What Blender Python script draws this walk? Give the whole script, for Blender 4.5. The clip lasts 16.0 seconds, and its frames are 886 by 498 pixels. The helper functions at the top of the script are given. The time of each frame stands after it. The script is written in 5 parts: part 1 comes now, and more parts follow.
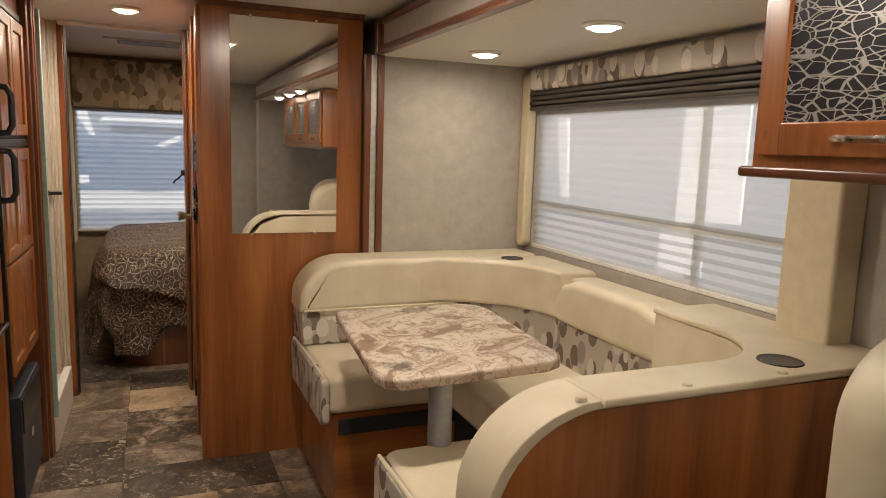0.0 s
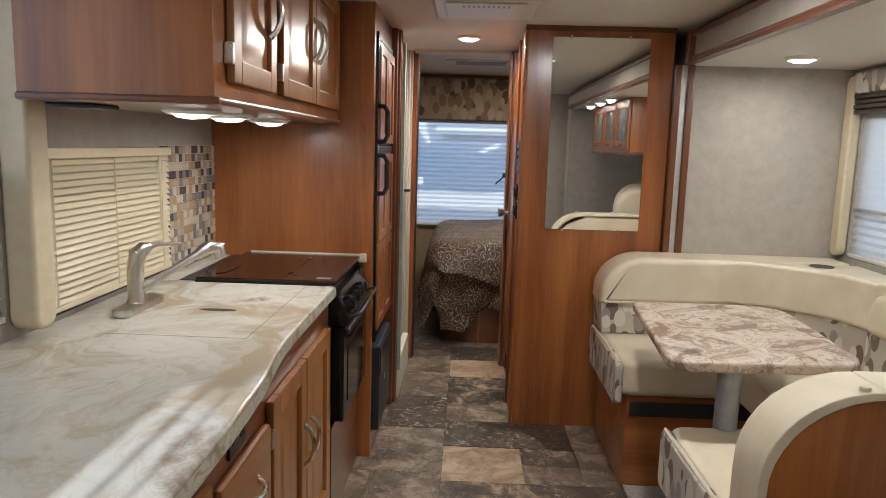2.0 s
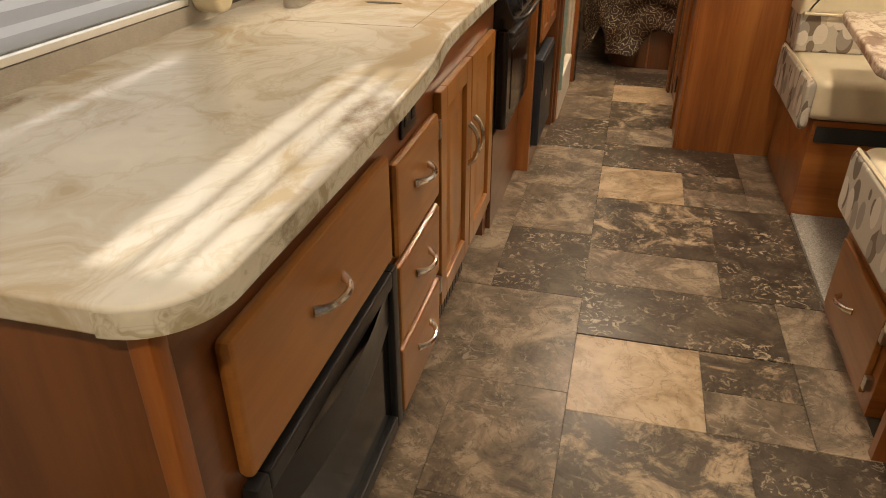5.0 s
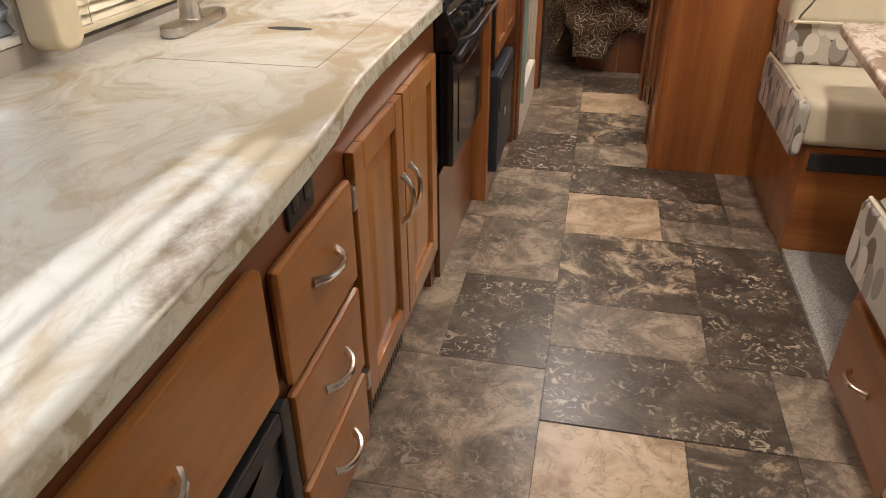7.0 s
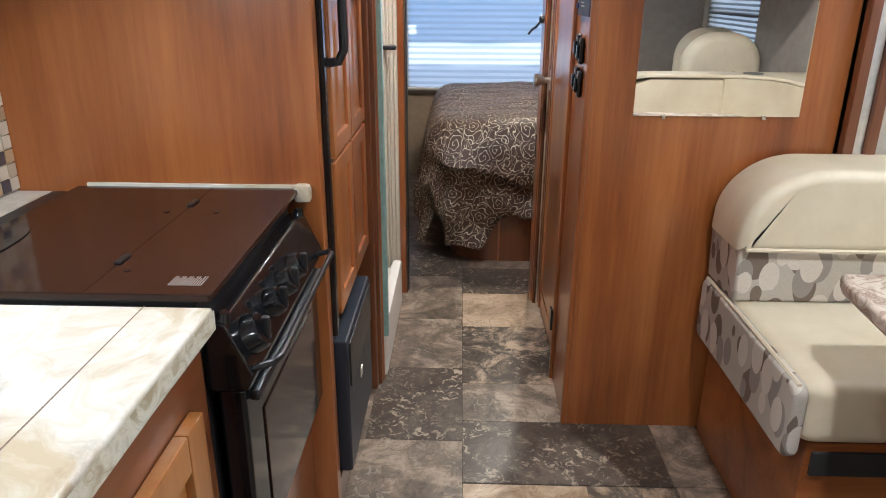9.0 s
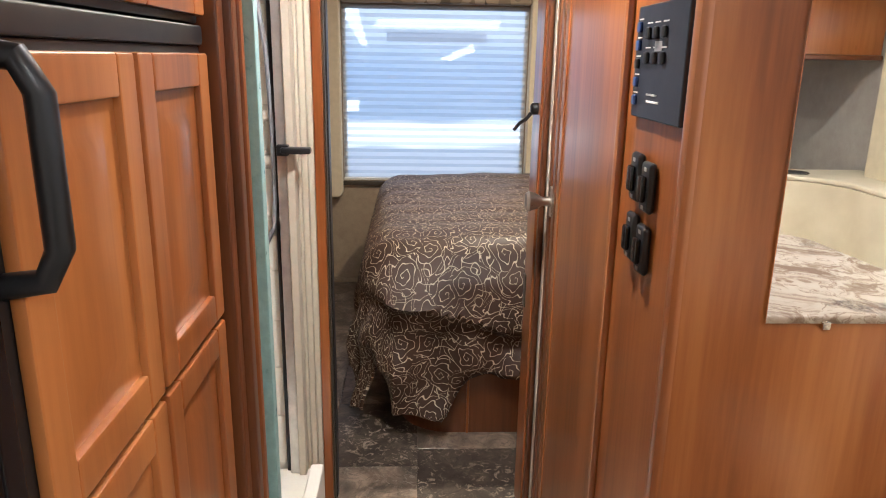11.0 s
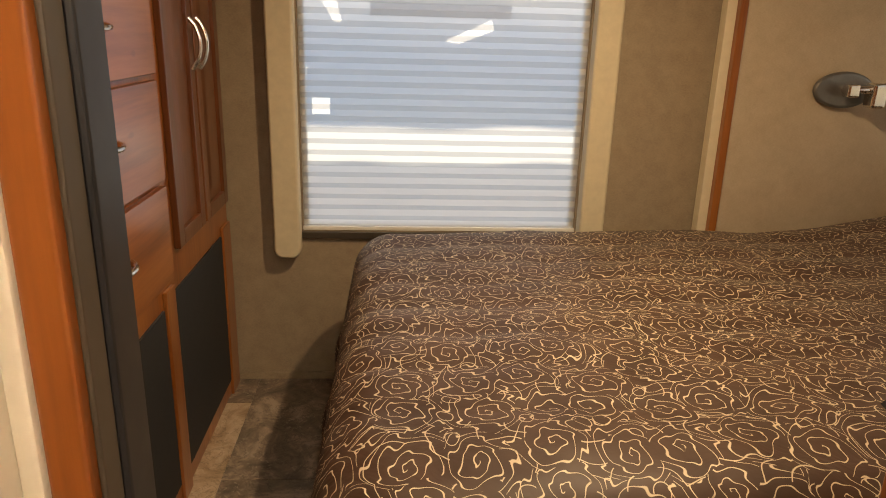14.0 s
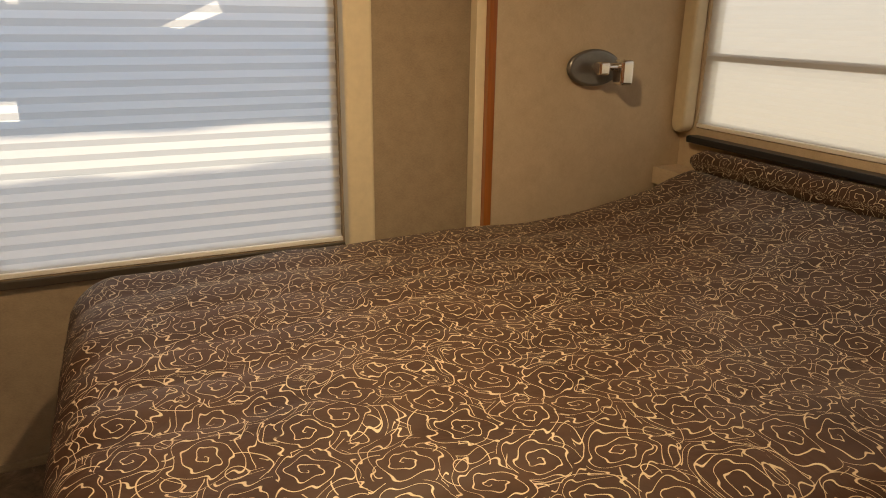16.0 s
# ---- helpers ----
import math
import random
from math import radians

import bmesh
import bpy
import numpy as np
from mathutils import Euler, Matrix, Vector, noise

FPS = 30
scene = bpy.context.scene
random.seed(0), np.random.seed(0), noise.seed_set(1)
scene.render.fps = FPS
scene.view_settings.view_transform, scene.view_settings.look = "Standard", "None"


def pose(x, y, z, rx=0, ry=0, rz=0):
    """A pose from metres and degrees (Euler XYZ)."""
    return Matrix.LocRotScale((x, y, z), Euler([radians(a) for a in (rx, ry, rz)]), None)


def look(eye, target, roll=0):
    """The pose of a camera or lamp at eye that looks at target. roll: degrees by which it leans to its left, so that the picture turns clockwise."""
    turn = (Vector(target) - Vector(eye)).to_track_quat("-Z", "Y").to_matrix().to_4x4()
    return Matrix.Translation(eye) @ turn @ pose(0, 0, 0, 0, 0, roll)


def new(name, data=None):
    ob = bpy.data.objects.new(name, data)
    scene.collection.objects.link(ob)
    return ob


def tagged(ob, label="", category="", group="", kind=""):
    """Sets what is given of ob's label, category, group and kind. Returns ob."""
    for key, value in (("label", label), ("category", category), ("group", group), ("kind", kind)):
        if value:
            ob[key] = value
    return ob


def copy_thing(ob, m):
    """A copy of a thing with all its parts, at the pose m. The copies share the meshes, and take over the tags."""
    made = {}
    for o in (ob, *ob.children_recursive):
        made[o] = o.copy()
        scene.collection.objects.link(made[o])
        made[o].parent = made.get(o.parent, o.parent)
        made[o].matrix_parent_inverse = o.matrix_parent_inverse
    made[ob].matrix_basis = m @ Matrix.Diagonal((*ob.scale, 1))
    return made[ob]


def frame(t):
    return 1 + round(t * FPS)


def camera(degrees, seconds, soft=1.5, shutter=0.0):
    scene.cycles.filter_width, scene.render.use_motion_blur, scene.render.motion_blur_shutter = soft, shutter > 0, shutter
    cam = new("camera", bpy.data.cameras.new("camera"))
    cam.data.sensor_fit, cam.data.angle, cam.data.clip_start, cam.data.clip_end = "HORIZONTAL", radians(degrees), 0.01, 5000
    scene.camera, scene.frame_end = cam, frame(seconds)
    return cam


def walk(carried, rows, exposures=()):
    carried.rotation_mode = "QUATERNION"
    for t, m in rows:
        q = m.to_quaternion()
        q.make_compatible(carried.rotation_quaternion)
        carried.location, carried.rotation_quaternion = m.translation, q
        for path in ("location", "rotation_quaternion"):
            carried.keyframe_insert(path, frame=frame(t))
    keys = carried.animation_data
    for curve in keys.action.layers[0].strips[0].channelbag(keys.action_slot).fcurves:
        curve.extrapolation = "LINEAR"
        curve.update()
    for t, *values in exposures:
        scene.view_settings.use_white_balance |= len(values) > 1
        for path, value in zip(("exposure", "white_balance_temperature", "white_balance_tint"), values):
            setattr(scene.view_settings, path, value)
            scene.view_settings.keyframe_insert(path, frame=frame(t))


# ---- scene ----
cam = camera(64.6, 16.0, 1.0)
METRES, EYE, TILT, LEAN, TURN = 5.07, 1.43, 0.0, 0.0, -22.6
ROWS = [
    (0.0, 0.0, 0.0, 0.0, 0.26, -8.23, -1.8),
    (0.5, 0.0031, -0.012, -0.0007, 9.07, -8.44, -1.58),
    (1.0, 0.0021, -0.035, 0.0001, 16.1, -8.22, -1.42),
    (1.5, 0.0077, -0.0532, 0.0, 21.16, -7.96, -1.55),
    (2.0, 0.0106, -0.0662, -0.0004, 24.64, -8.47, -1.65),
    (2.5, 0.0089, -0.0725, -0.004, 27.28, -10.56, -1.71),
    (3.0, 0.0071, -0.0734, -0.0104, 29.87, -14.48, -1.84),
    (3.5, 0.0063, -0.074, -0.0176, 32.57, -19.0, -1.69),
    (4.0, 0.0062, -0.0747, -0.0203, 35.05, -23.23, -1.21),
    (6.5, -0.0147, -0.0177, -0.0282, 37.51, -33.55, 0.76),
    (7.0, -0.029, 0.0148, -0.0234, 34.64, -30.67, 0.36),
    (7.5, -0.055, 0.0524, -0.0195, 30.25, -27.37, -0.33),
    (8.0, -0.0753, 0.0978, -0.0182, 26.84, -25.05, -0.66),
    (8.5, -0.0934, 0.1471, -0.0163, 25.43, -22.63, -0.63),
    (9.0, -0.1195, 0.1993, -0.0134, 24.09, -20.41, -0.34),
    (9.5, -0.1441, 0.2524, -0.0115, 22.53, -18.46, -0.25),
    (12.0, -0.2455, 0.5045, -0.0102, 19.81, -14.6, -1.15),
    (12.5, -0.2713, 0.5569, -0.0064, 19.69, -14.43, -1.02),
    (13.0, -0.2934, 0.6035, -0.005, 19.42, -15.26, -1.28),
    (13.5, -0.31, 0.6497, -0.0014, 19.44, -16.48, -2.01),
    (14.0, -0.3294, 0.6786, -0.0027, 19.05, -17.37, -1.56),
    (14.5, -0.3437, 0.6996, -0.0024, 17.05, -18.05, -0.88),
    (15.0, -0.346, 0.7206, -0.0024, 13.48, -18.36, -0.43),
    (15.5, -0.3428, 0.7366, -0.0035, 8.46, -18.63, -0.46),
    (16.0, -0.3447, 0.7487, -0.0029, -1.33, -18.35, -0.72),
]
walk(cam, [(t, pose(0, 0, EYE, TILT, LEAN, TURN) @ pose(METRES * x, METRES * y, METRES * z, 90 + pitch, roll, yaw)) for t, x, y, z, yaw, pitch, roll in ROWS],
     [(0.0, -0.50, 6400, 12), (0.5, -0.48, 6500, 12), (1.0, -0.42, 5900, 8), (1.5, -0.37, 5400, 8), (2.5, -0.35, 5350, 8), (3.0, -0.38, 6000, 6), (3.5, -0.33, 7400, 10), (4.2, -0.22, 7700, 10), (6.5, 0.1, 6100, 12), (7.5, 0.0, 5600, 10), (8.5, 0.04, 5050, 8), (9.5, 0.34, 4950, 6),
      (12.0, 0.4, 5400, 10), (12.5, -0.1, 5150, 8), (13.0, -0.25, 5600, 10), (13.5, -0.1, 6700, 11), (14.5, 0.15, 7500, 12), (15.5, 0.12, 7300, 12), (16.0, -0.06, 7600, 12)])

# ---- light ----
world = bpy.data.worlds.new("sky")
scene.world = world
world.use_nodes = True
wn = world.node_tree
sky = wn.nodes.new("ShaderNodeTexSky")
sky.sky_type, sky.sun_disc = "NISHITA", False
sky.sun_elevation, sky.sun_rotation = radians(25), radians(180)
wn.nodes["Background"].inputs[1].default_value = 0.12
wn.links.new(sky.outputs[0], wn.nodes["Background"].inputs[0])
sun = new("sun", bpy.data.lights.new("sun", "SUN"))
sun.data.energy, sun.data.angle, sun.data.color = 5.0, radians(0.5), (1.0, 0.97, 0.93)
sun.matrix_world = look((0, -10 * math.cos(radians(25)), 10 * math.sin(radians(25))), (0, 0, 0))


# ---- materials ----
def material(name, base, rough=0.5, metal=0.0):
    m = bpy.data.materials.new(name)
    m.use_nodes = True
    b = m.node_tree.nodes["Principled BSDF"]
    b.inputs["Base Color"].default_value = (*base, 1)
    b.inputs["Roughness"].default_value = rough
    b.inputs["Metallic"].default_value = metal
    return m


def emitter(name, col, strength):
    m = material(name, col)
    b = m.node_tree.nodes["Principled BSDF"]
    b.inputs["Emission Color"].default_value, b.inputs["Emission Strength"].default_value = (*col, 1), strength
    return m


class Net:
    """Short hand for building node trees."""

    def __init__(self, m):
        self.t = m.node_tree
        self.bsdf = self.t.nodes["Principled BSDF"]

    def node(self, kind, *ins, **props):
        n = self.t.nodes.new("ShaderNode" + kind)
        if "operation" in props:
            n.operation = props["operation"]
        if "feature" in props:
            n.feature = props["feature"]
        if "voronoi_dimensions" in props:
            n.voronoi_dimensions = props["voronoi_dimensions"]
        if "noise_dimensions" in props:
            n.noise_dimensions = props["noise_dimensions"]
        if "data_type" in props:
            n.data_type, n.blend_type = props["data_type"], props["blend_type"]
        for i, v in enumerate(ins):
            if v is None:
                continue
            if hasattr(v, "is_output"):
                self.t.links.new(v, n.inputs[i])
            else:
                n.inputs[i].default_value = v
        return n

    def coords(self, scale=(1, 1, 1), rot=(0, 0, 0), kind="Object"):
        c = self.node("TexCoord")
        mp = self.node("Mapping", c.outputs[kind], None, tuple(radians(a) for a in rot), scale)
        return mp.outputs[0]

    def noise(self, vec, scale, detail=4.0, rough=0.55, distort=0.0):
        n = self.node("TexNoise")
        self.t.links.new(vec, n.inputs["Vector"])
        for k, v in (("Scale", scale), ("Detail", detail), ("Roughness", rough), ("Distortion", distort)):
            n.inputs[k].default_value = v
        return n.outputs[0]

    def math(self, op, a, b=0.0, c=0.0):
        return self.node("Math", a, b, c, operation=op).outputs[0]

    def ramp(self, fac, *stops):
        n = self.node("ValToRGB", fac)
        e = n.color_ramp.elements
        while len(e) < len(stops):
            e.new(0.5)
        for el, (p, c) in zip(e, stops):
            el.position, el.color = p, (*c, 1) if len(c) == 3 else c
        return n.outputs[0]

    def mix(self, fac, a, b, blend="MIX"):
        n = self.node("Mix", data_type="RGBA", blend_type=blend)
        for i, v in ((0, fac), (6, a), (7, b)):
            if hasattr(v, "is_output"):
                self.t.links.new(v, n.inputs[i])
            else:
                n.inputs[i].default_value = (*v, 1) if isinstance(v, tuple) and len(v) == 3 else v
        return n.outputs[2]

    def color(self, c):
        self.t.links.new(c, self.bsdf.inputs["Base Color"])

    def rough(self, c):
        self.t.links.new(c, self.bsdf.inputs["Roughness"])

    def bump(self, h, strength=0.3, dist=0.002):
        n = self.node("Bump", strength, dist)
        self.t.links.new(h, n.inputs["Height"])
        self.t.links.new(n.outputs[0], self.bsdf.inputs["Normal"])


def wood(name, dark, mid, light, axis="z", rough=0.3, coat=0.6):
    """Cherry veneer: long streaks along one axis, fine pores, a lacquer coat."""
    m = material(name, mid, rough)
    n = Net(m)
    s = {"z": (1, 1, 0.06), "y": (1, 0.06, 1), "x": (0.06, 1, 1)}[axis]
    c = n.coords(s)
    broad = n.noise(c, 6, 4, 0.55, 0.8)
    fine = n.noise(c, 70, 4, 0.6)
    s2 = {"z": (1, 1, 0.3), "y": (1, 0.3, 1), "x": (0.3, 1, 1)}[axis]
    cloud = n.noise(n.coords(s2), 3.5, 3)
    mixed = n.math("ADD", n.math("MULTIPLY", broad, 0.6), n.math("ADD", n.math("MULTIPLY", fine, 0.22), n.math("MULTIPLY", cloud, 0.28)))
    col = n.ramp(mixed, (0.38, dark), (0.52, mid), (0.68, light))
    knots = n.noise(n.coords({"z": (1, 1, 0.45), "y": (1, 0.45, 1), "x": (0.45, 1, 1)}[axis]), 16, 1)
    col = n.mix(n.ramp(knots, (0.76, (0, 0, 0)), (0.8, (0.5, 0.5, 0.5))), col, dark)
    n.color(col)
    n.bump(fine, 0.05, 0.001)
    n.bsdf.inputs["Coat Weight"].default_value = coat
    n.bsdf.inputs["Coat Roughness"].default_value = 0.19
    return m


CHERRY = ((0.125, 0.032, 0.007), (0.265, 0.080, 0.017), (0.40, 0.145, 0.036))
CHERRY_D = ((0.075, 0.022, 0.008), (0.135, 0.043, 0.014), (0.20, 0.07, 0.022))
MAPLE = ((0.20, 0.072, 0.014), (0.30, 0.115, 0.025), (0.39, 0.165, 0.04))
M_wood = wood("cherry_veneer", *CHERRY)
M_wood_y = wood("cherry_veneer_along", *CHERRY, axis="y")
M_wood_x = wood("cherry_veneer_across", *CHERRY, axis="x")
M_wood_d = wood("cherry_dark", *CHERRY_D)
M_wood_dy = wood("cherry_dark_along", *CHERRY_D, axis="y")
M_wood_dx = wood("cherry_dark_across", *CHERRY_D, axis="x")
M_door = wood("honey_maple", *MAPLE, rough=0.33, coat=0.45)
M_door_y = wood("honey_maple_along", *MAPLE, axis="y", rough=0.33, coat=0.45)


def leather():
    m = material("cream_leather", (0.66, 0.58, 0.42), 0.42)
    n = Net(m)
    c = n.coords()
    n.color(n.ramp(n.noise(c, 5, 4), (0.3, (0.60, 0.51, 0.36)), (0.7, (0.72, 0.64, 0.48))))
    v = n.node("TexVoronoi", feature="DISTANCE_TO_EDGE")
    n.t.links.new(c, v.inputs["Vector"])
    v.inputs["Scale"].default_value = 350
    wr = n.noise(n.coords((1, 1, 0.5)), 9, 3, 0.5, 0.8)
    n.bump(n.math("ADD", n.math("MULTIPLY", v.outputs[0], 0.25), n.math("MULTIPLY", wr, 3.0)), 0.25, 0.004)
    return m


M_leather = leather()


def leaf_fabric(name, ground, a, b, d, scale=11.0):
    """Woven cloth with big overlapping leaf shapes in three tones."""
    m = material(name, ground, 0.85)
    n = Net(m)
    col = None
    c1 = n.coords((1.0, 1.0, 0.62), (0, 35, 35))
    c2 = n.coords((1.0, 1.0, 0.6), (0, -40, -40))
    for i, (vec, tone, off) in enumerate(((c1, a, 0.0), (c2, b, 3.3), (c1, d, 7.7))):
        v = n.node("TexVoronoi", feature="F1")
        sh = n.node("VectorMath", vec, (off, off * 0.7, off * 0.3), operation="ADD").outputs[0]
        n.t.links.new(sh, v.inputs["Vector"])
        v.inputs["Scale"].default_value = scale
        v.inputs["Randomness"].default_value = 0.75
        inside = n.math("LESS_THAN", v.outputs["Distance"], 0.46)
        half = n.math("GREATER_THAN", v.outputs["Color"], 0.42)
        col = n.mix(n.math("MULTIPLY", inside, half), col if col else ground, tone)
    weave = n.noise(n.coords((1, 1, 3)), 260, 2)
    n.color(n.mix(0.18, col, n.ramp(weave, (0.3, (0.1, 0.1, 0.1)), (0.7, (1, 1, 1))), "MULTIPLY"))
    n.bump(weave, 0.2, 0.001)
    return m


M_leaf = leaf_fabric("leaf_fabric_light", (0.50, 0.45, 0.38), (0.19, 0.145, 0.11), (0.32, 0.28, 0.245), (0.66, 0.60, 0.52), 15)
M_leaf_d = leaf_fabric("leaf_fabric_brown", (0.32, 0.25, 0.17), (0.10, 0.075, 0.05), (0.20, 0.15, 0.10), (0.38, 0.31, 0.23), 12)


def wallpaper(name, a, b):
    m = material(name, a, 0.8)
    n = Net(m)
    f = n.noise(n.coords((1, 1, 1)), 14, 6, 0.7)
    g = n.noise(n.coords((1, 1, 5)), 120, 3, 0.6)
    n.color(n.ramp(n.math("ADD", n.math("MULTIPLY", f, 0.55), n.math("MULTIPLY", g, 0.45)), (0.35, a), (0.65, b)))
    n.bump(g, 0.25, 0.001)
    return m


M_paper = wallpaper("linen_wallpaper", (0.36, 0.32, 0.27), (0.47, 0.43, 0.37))
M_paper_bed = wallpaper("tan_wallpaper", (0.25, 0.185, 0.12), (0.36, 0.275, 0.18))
M_paper_slide = wallpaper("cream_tan_wallpaper", (0.44, 0.345, 0.23), (0.56, 0.45, 0.315))


def plain(name, col, rough=0.5, metal=0.0, var=0.12, scale=30, bump=0.0):
    m = material(name, col, rough, metal)
    n = Net(m)
    f = n.noise(n.coords(), scale, 5, 0.6)
    lo, hi = tuple(c * (1 - var) for c in col), tuple(min(1, c * (1 + var)) for c in col)
    n.color(n.ramp(f, (0.3, lo), (0.7, hi)))
    n.rough(n.math("ADD", n.math("MULTIPLY", f, 0.16), rough - 0.08))
    if bump:
        n.bump(n.noise(n.coords(), scale * 8, 3), bump, 0.001)
    return m


M_ceil = plain("white_ceiling_vinyl", (0.72, 0.69, 0.62), 0.55, var=0.04, bump=0.1)
M_white = plain("white_plastic", (0.78, 0.75, 0.68), 0.35, var=0.03)
M_cream = plain("cream_padded_vinyl", (0.62, 0.53, 0.36), 0.5, var=0.06)
M_ivory = plain("ivory_blind", (0.68, 0.59, 0.41), 0.4, var=0.04)
M_black = plain("black_plastic", (0.012, 0.012, 0.013), 0.35)
M_blackgloss = plain("black_enamel", (0.008, 0.008, 0.009), 0.12)
M_navy = plain("dark_panel", (0.018, 0.022, 0.032), 0.4)
M_glassbrown = plain("brown_cooktop_glass", (0.026, 0.012, 0.008), 0.11)
M_glassbrown.node_tree.nodes["Principled BSDF"].inputs["Specular IOR Level"].default_value = 0.32
M_chrome = plain("chrome", (0.78, 0.76, 0.72), 0.16, 1.0, var=0.04)
M_nickel = plain("brushed_nickel", (0.58, 0.55, 0.50), 0.3, 1.0, var=0.08, scale=60)
M_grey = plain("grey_painted_tube", (0.30, 0.31, 0.34), 0.35, 0.3)
M_alum = plain("aluminium_frame", (0.62, 0.61, 0.58), 0.35, 0.8)
M_bronze = plain("bronze_rail", (0.05, 0.038, 0.025), 0.45)
M_mirror = material("mirror_silver", (0.92, 0.92, 0.9), 0.012, 1.0)
M_shower = plain("white_shower_acrylic", (0.78, 0.75, 0.66), 0.22, var=0.03)
M_aqua = plain("frosted_aqua_glass", (0.28, 0.43, 0.40), 0.3, var=0.15, scale=40, bump=0.3)
M_blue = plain("blue_bar", (0.03, 0.07, 0.22), 0.35)
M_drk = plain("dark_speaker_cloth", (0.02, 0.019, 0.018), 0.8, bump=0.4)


def marble(name, ground, vein, dark, scale, rough=0.2, amount=0.5):
    m = material(name, ground, rough)
    n = Net(m)
    c = n.coords((1, 0.7, 1), (0, 0, 25))
    warp = n.noise(c, scale * 0.8, 3, 0.5)
    cc = n.node("VectorMath", c, n.node("VectorMath", n.node("CombineXYZ", warp, warp, 0.0).outputs[0], (0.35, 0.35, 0), operation="MULTIPLY").outputs[0], operation="ADD").outputs[0]
    cloud = n.noise(cc, scale, 6, 0.62, 0.8)
    veins = n.math("ABSOLUTE", n.math("SUBTRACT", n.noise(cc, scale * 1.3, 5, 0.6, 1.2), 0.5))
    col = n.ramp(cloud, (0.40, vein), (0.50, ground), (0.68, tuple(min(1, g * 1.12) for g in ground)))
    col = n.mix(n.ramp(veins, (0.0, (amount,) * 3), (0.035, (0, 0, 0))), col, vein)
    spots = n.math("MULTIPLY", n.ramp(n.noise(c, scale * 0.9, 2), (0.56, (0, 0, 0)), (0.70, (1, 1, 1))), n.noise(c, scale * 9, 5, 0.7))
    col = n.mix(n.ramp(spots, (0.25, (0, 0, 0)), (0.6, (0.75, 0.75, 0.75))), col, dark)
    n.color(col)
    n.bsdf.inputs["Specular IOR Level"].default_value = 0.35
    return m


M_counter = marble("cream_marble_laminate", (0.64, 0.615, 0.55), (0.50, 0.42, 0.295), (0.24, 0.17, 0.11), 4.2, 0.14, 0.35)
M_edge = marble("counter_edge_laminate", (0.60, 0.57, 0.47), (0.40, 0.34, 0.23), (0.26, 0.2, 0.13), 11, 0.22, 0.4)
M_table = marble("brown_marble_laminate", (0.54, 0.45, 0.37), (0.27, 0.185, 0.135), (0.09, 0.07, 0.07), 8, 0.16, 0.85)


def stone(name, lo, mid, hi, fleck, amount):
    """Printed slate tile: clouds, cracks and pale flecks, different on each tile."""
    m = material(name, mid, 0.33)
    n = Net(m)
    rnd = n.node("ObjectInfo").outputs["Random"]
    c = n.node("VectorMath", n.coords(), n.node("CombineXYZ", n.math("MULTIPLY", rnd, 40), n.math("MULTIPLY", rnd, 23), 0.0).outputs[0], operation="ADD").outputs[0]
    cloud = n.noise(c, 6.5, 8, 0.68, 0.9)
    col = n.ramp(cloud, (0.36, lo), (0.5, mid), (0.62, hi))
    crack = n.math("ABSOLUTE", n.math("SUBTRACT", n.noise(c, 8, 6, 0.6, 1.5), 0.5))
    col = n.mix(n.ramp(crack, (0.0, (0.55,) * 3), (0.018, (0, 0, 0))), col, tuple(v * 0.45 for v in lo))
    fl = n.math("MULTIPLY", n.ramp(n.noise(c, 30, 6, 0.7, 1.4), (0.535, (0, 0, 0)), (0.60, (1, 1, 1))), n.ramp(n.noise(c, 5, 3), (0.42, (0, 0, 0)), (0.58, (amount,) * 3)))
    col = n.mix(fl, col, fleck)
    n.color(col)
    n.rough(n.math("ADD", n.math("MULTIPLY", cloud, 0.25), 0.22))
    n.bump(n.noise(c, 45, 5, 0.6), 0.12, 0.002)
    return m


M_tile_l = stone("beige_slate", (0.25, 0.165, 0.095), (0.42, 0.30, 0.19), (0.54, 0.41, 0.29), (0.55, 0.46, 0.34), 0.4)
M_tile_d = stone("dark_slate", (0.045, 0.032, 0.023), (0.075, 0.055, 0.040), (0.125, 0.095, 0.07), (0.44, 0.36, 0.27), 0.95)
M_tile_m = stone("mixed_slate", (0.05, 0.036, 0.026), (0.10, 0.075, 0.054), (0.46, 0.34, 0.23), (0.42, 0.34, 0.25), 0.6)
M_tile_g = stone("greyish_slate", (0.09, 0.067, 0.049), (0.19, 0.143, 0.104), (0.37, 0.285, 0.205), (0.42, 0.36, 0.28), 0.55)
M_grout = plain("tile_joint", (0.07, 0.055, 0.04), 0.8)
M_carpet = plain("grey_carpet", (0.34, 0.315, 0.285), 0.95, var=0.6, scale=220, bump=1.0)


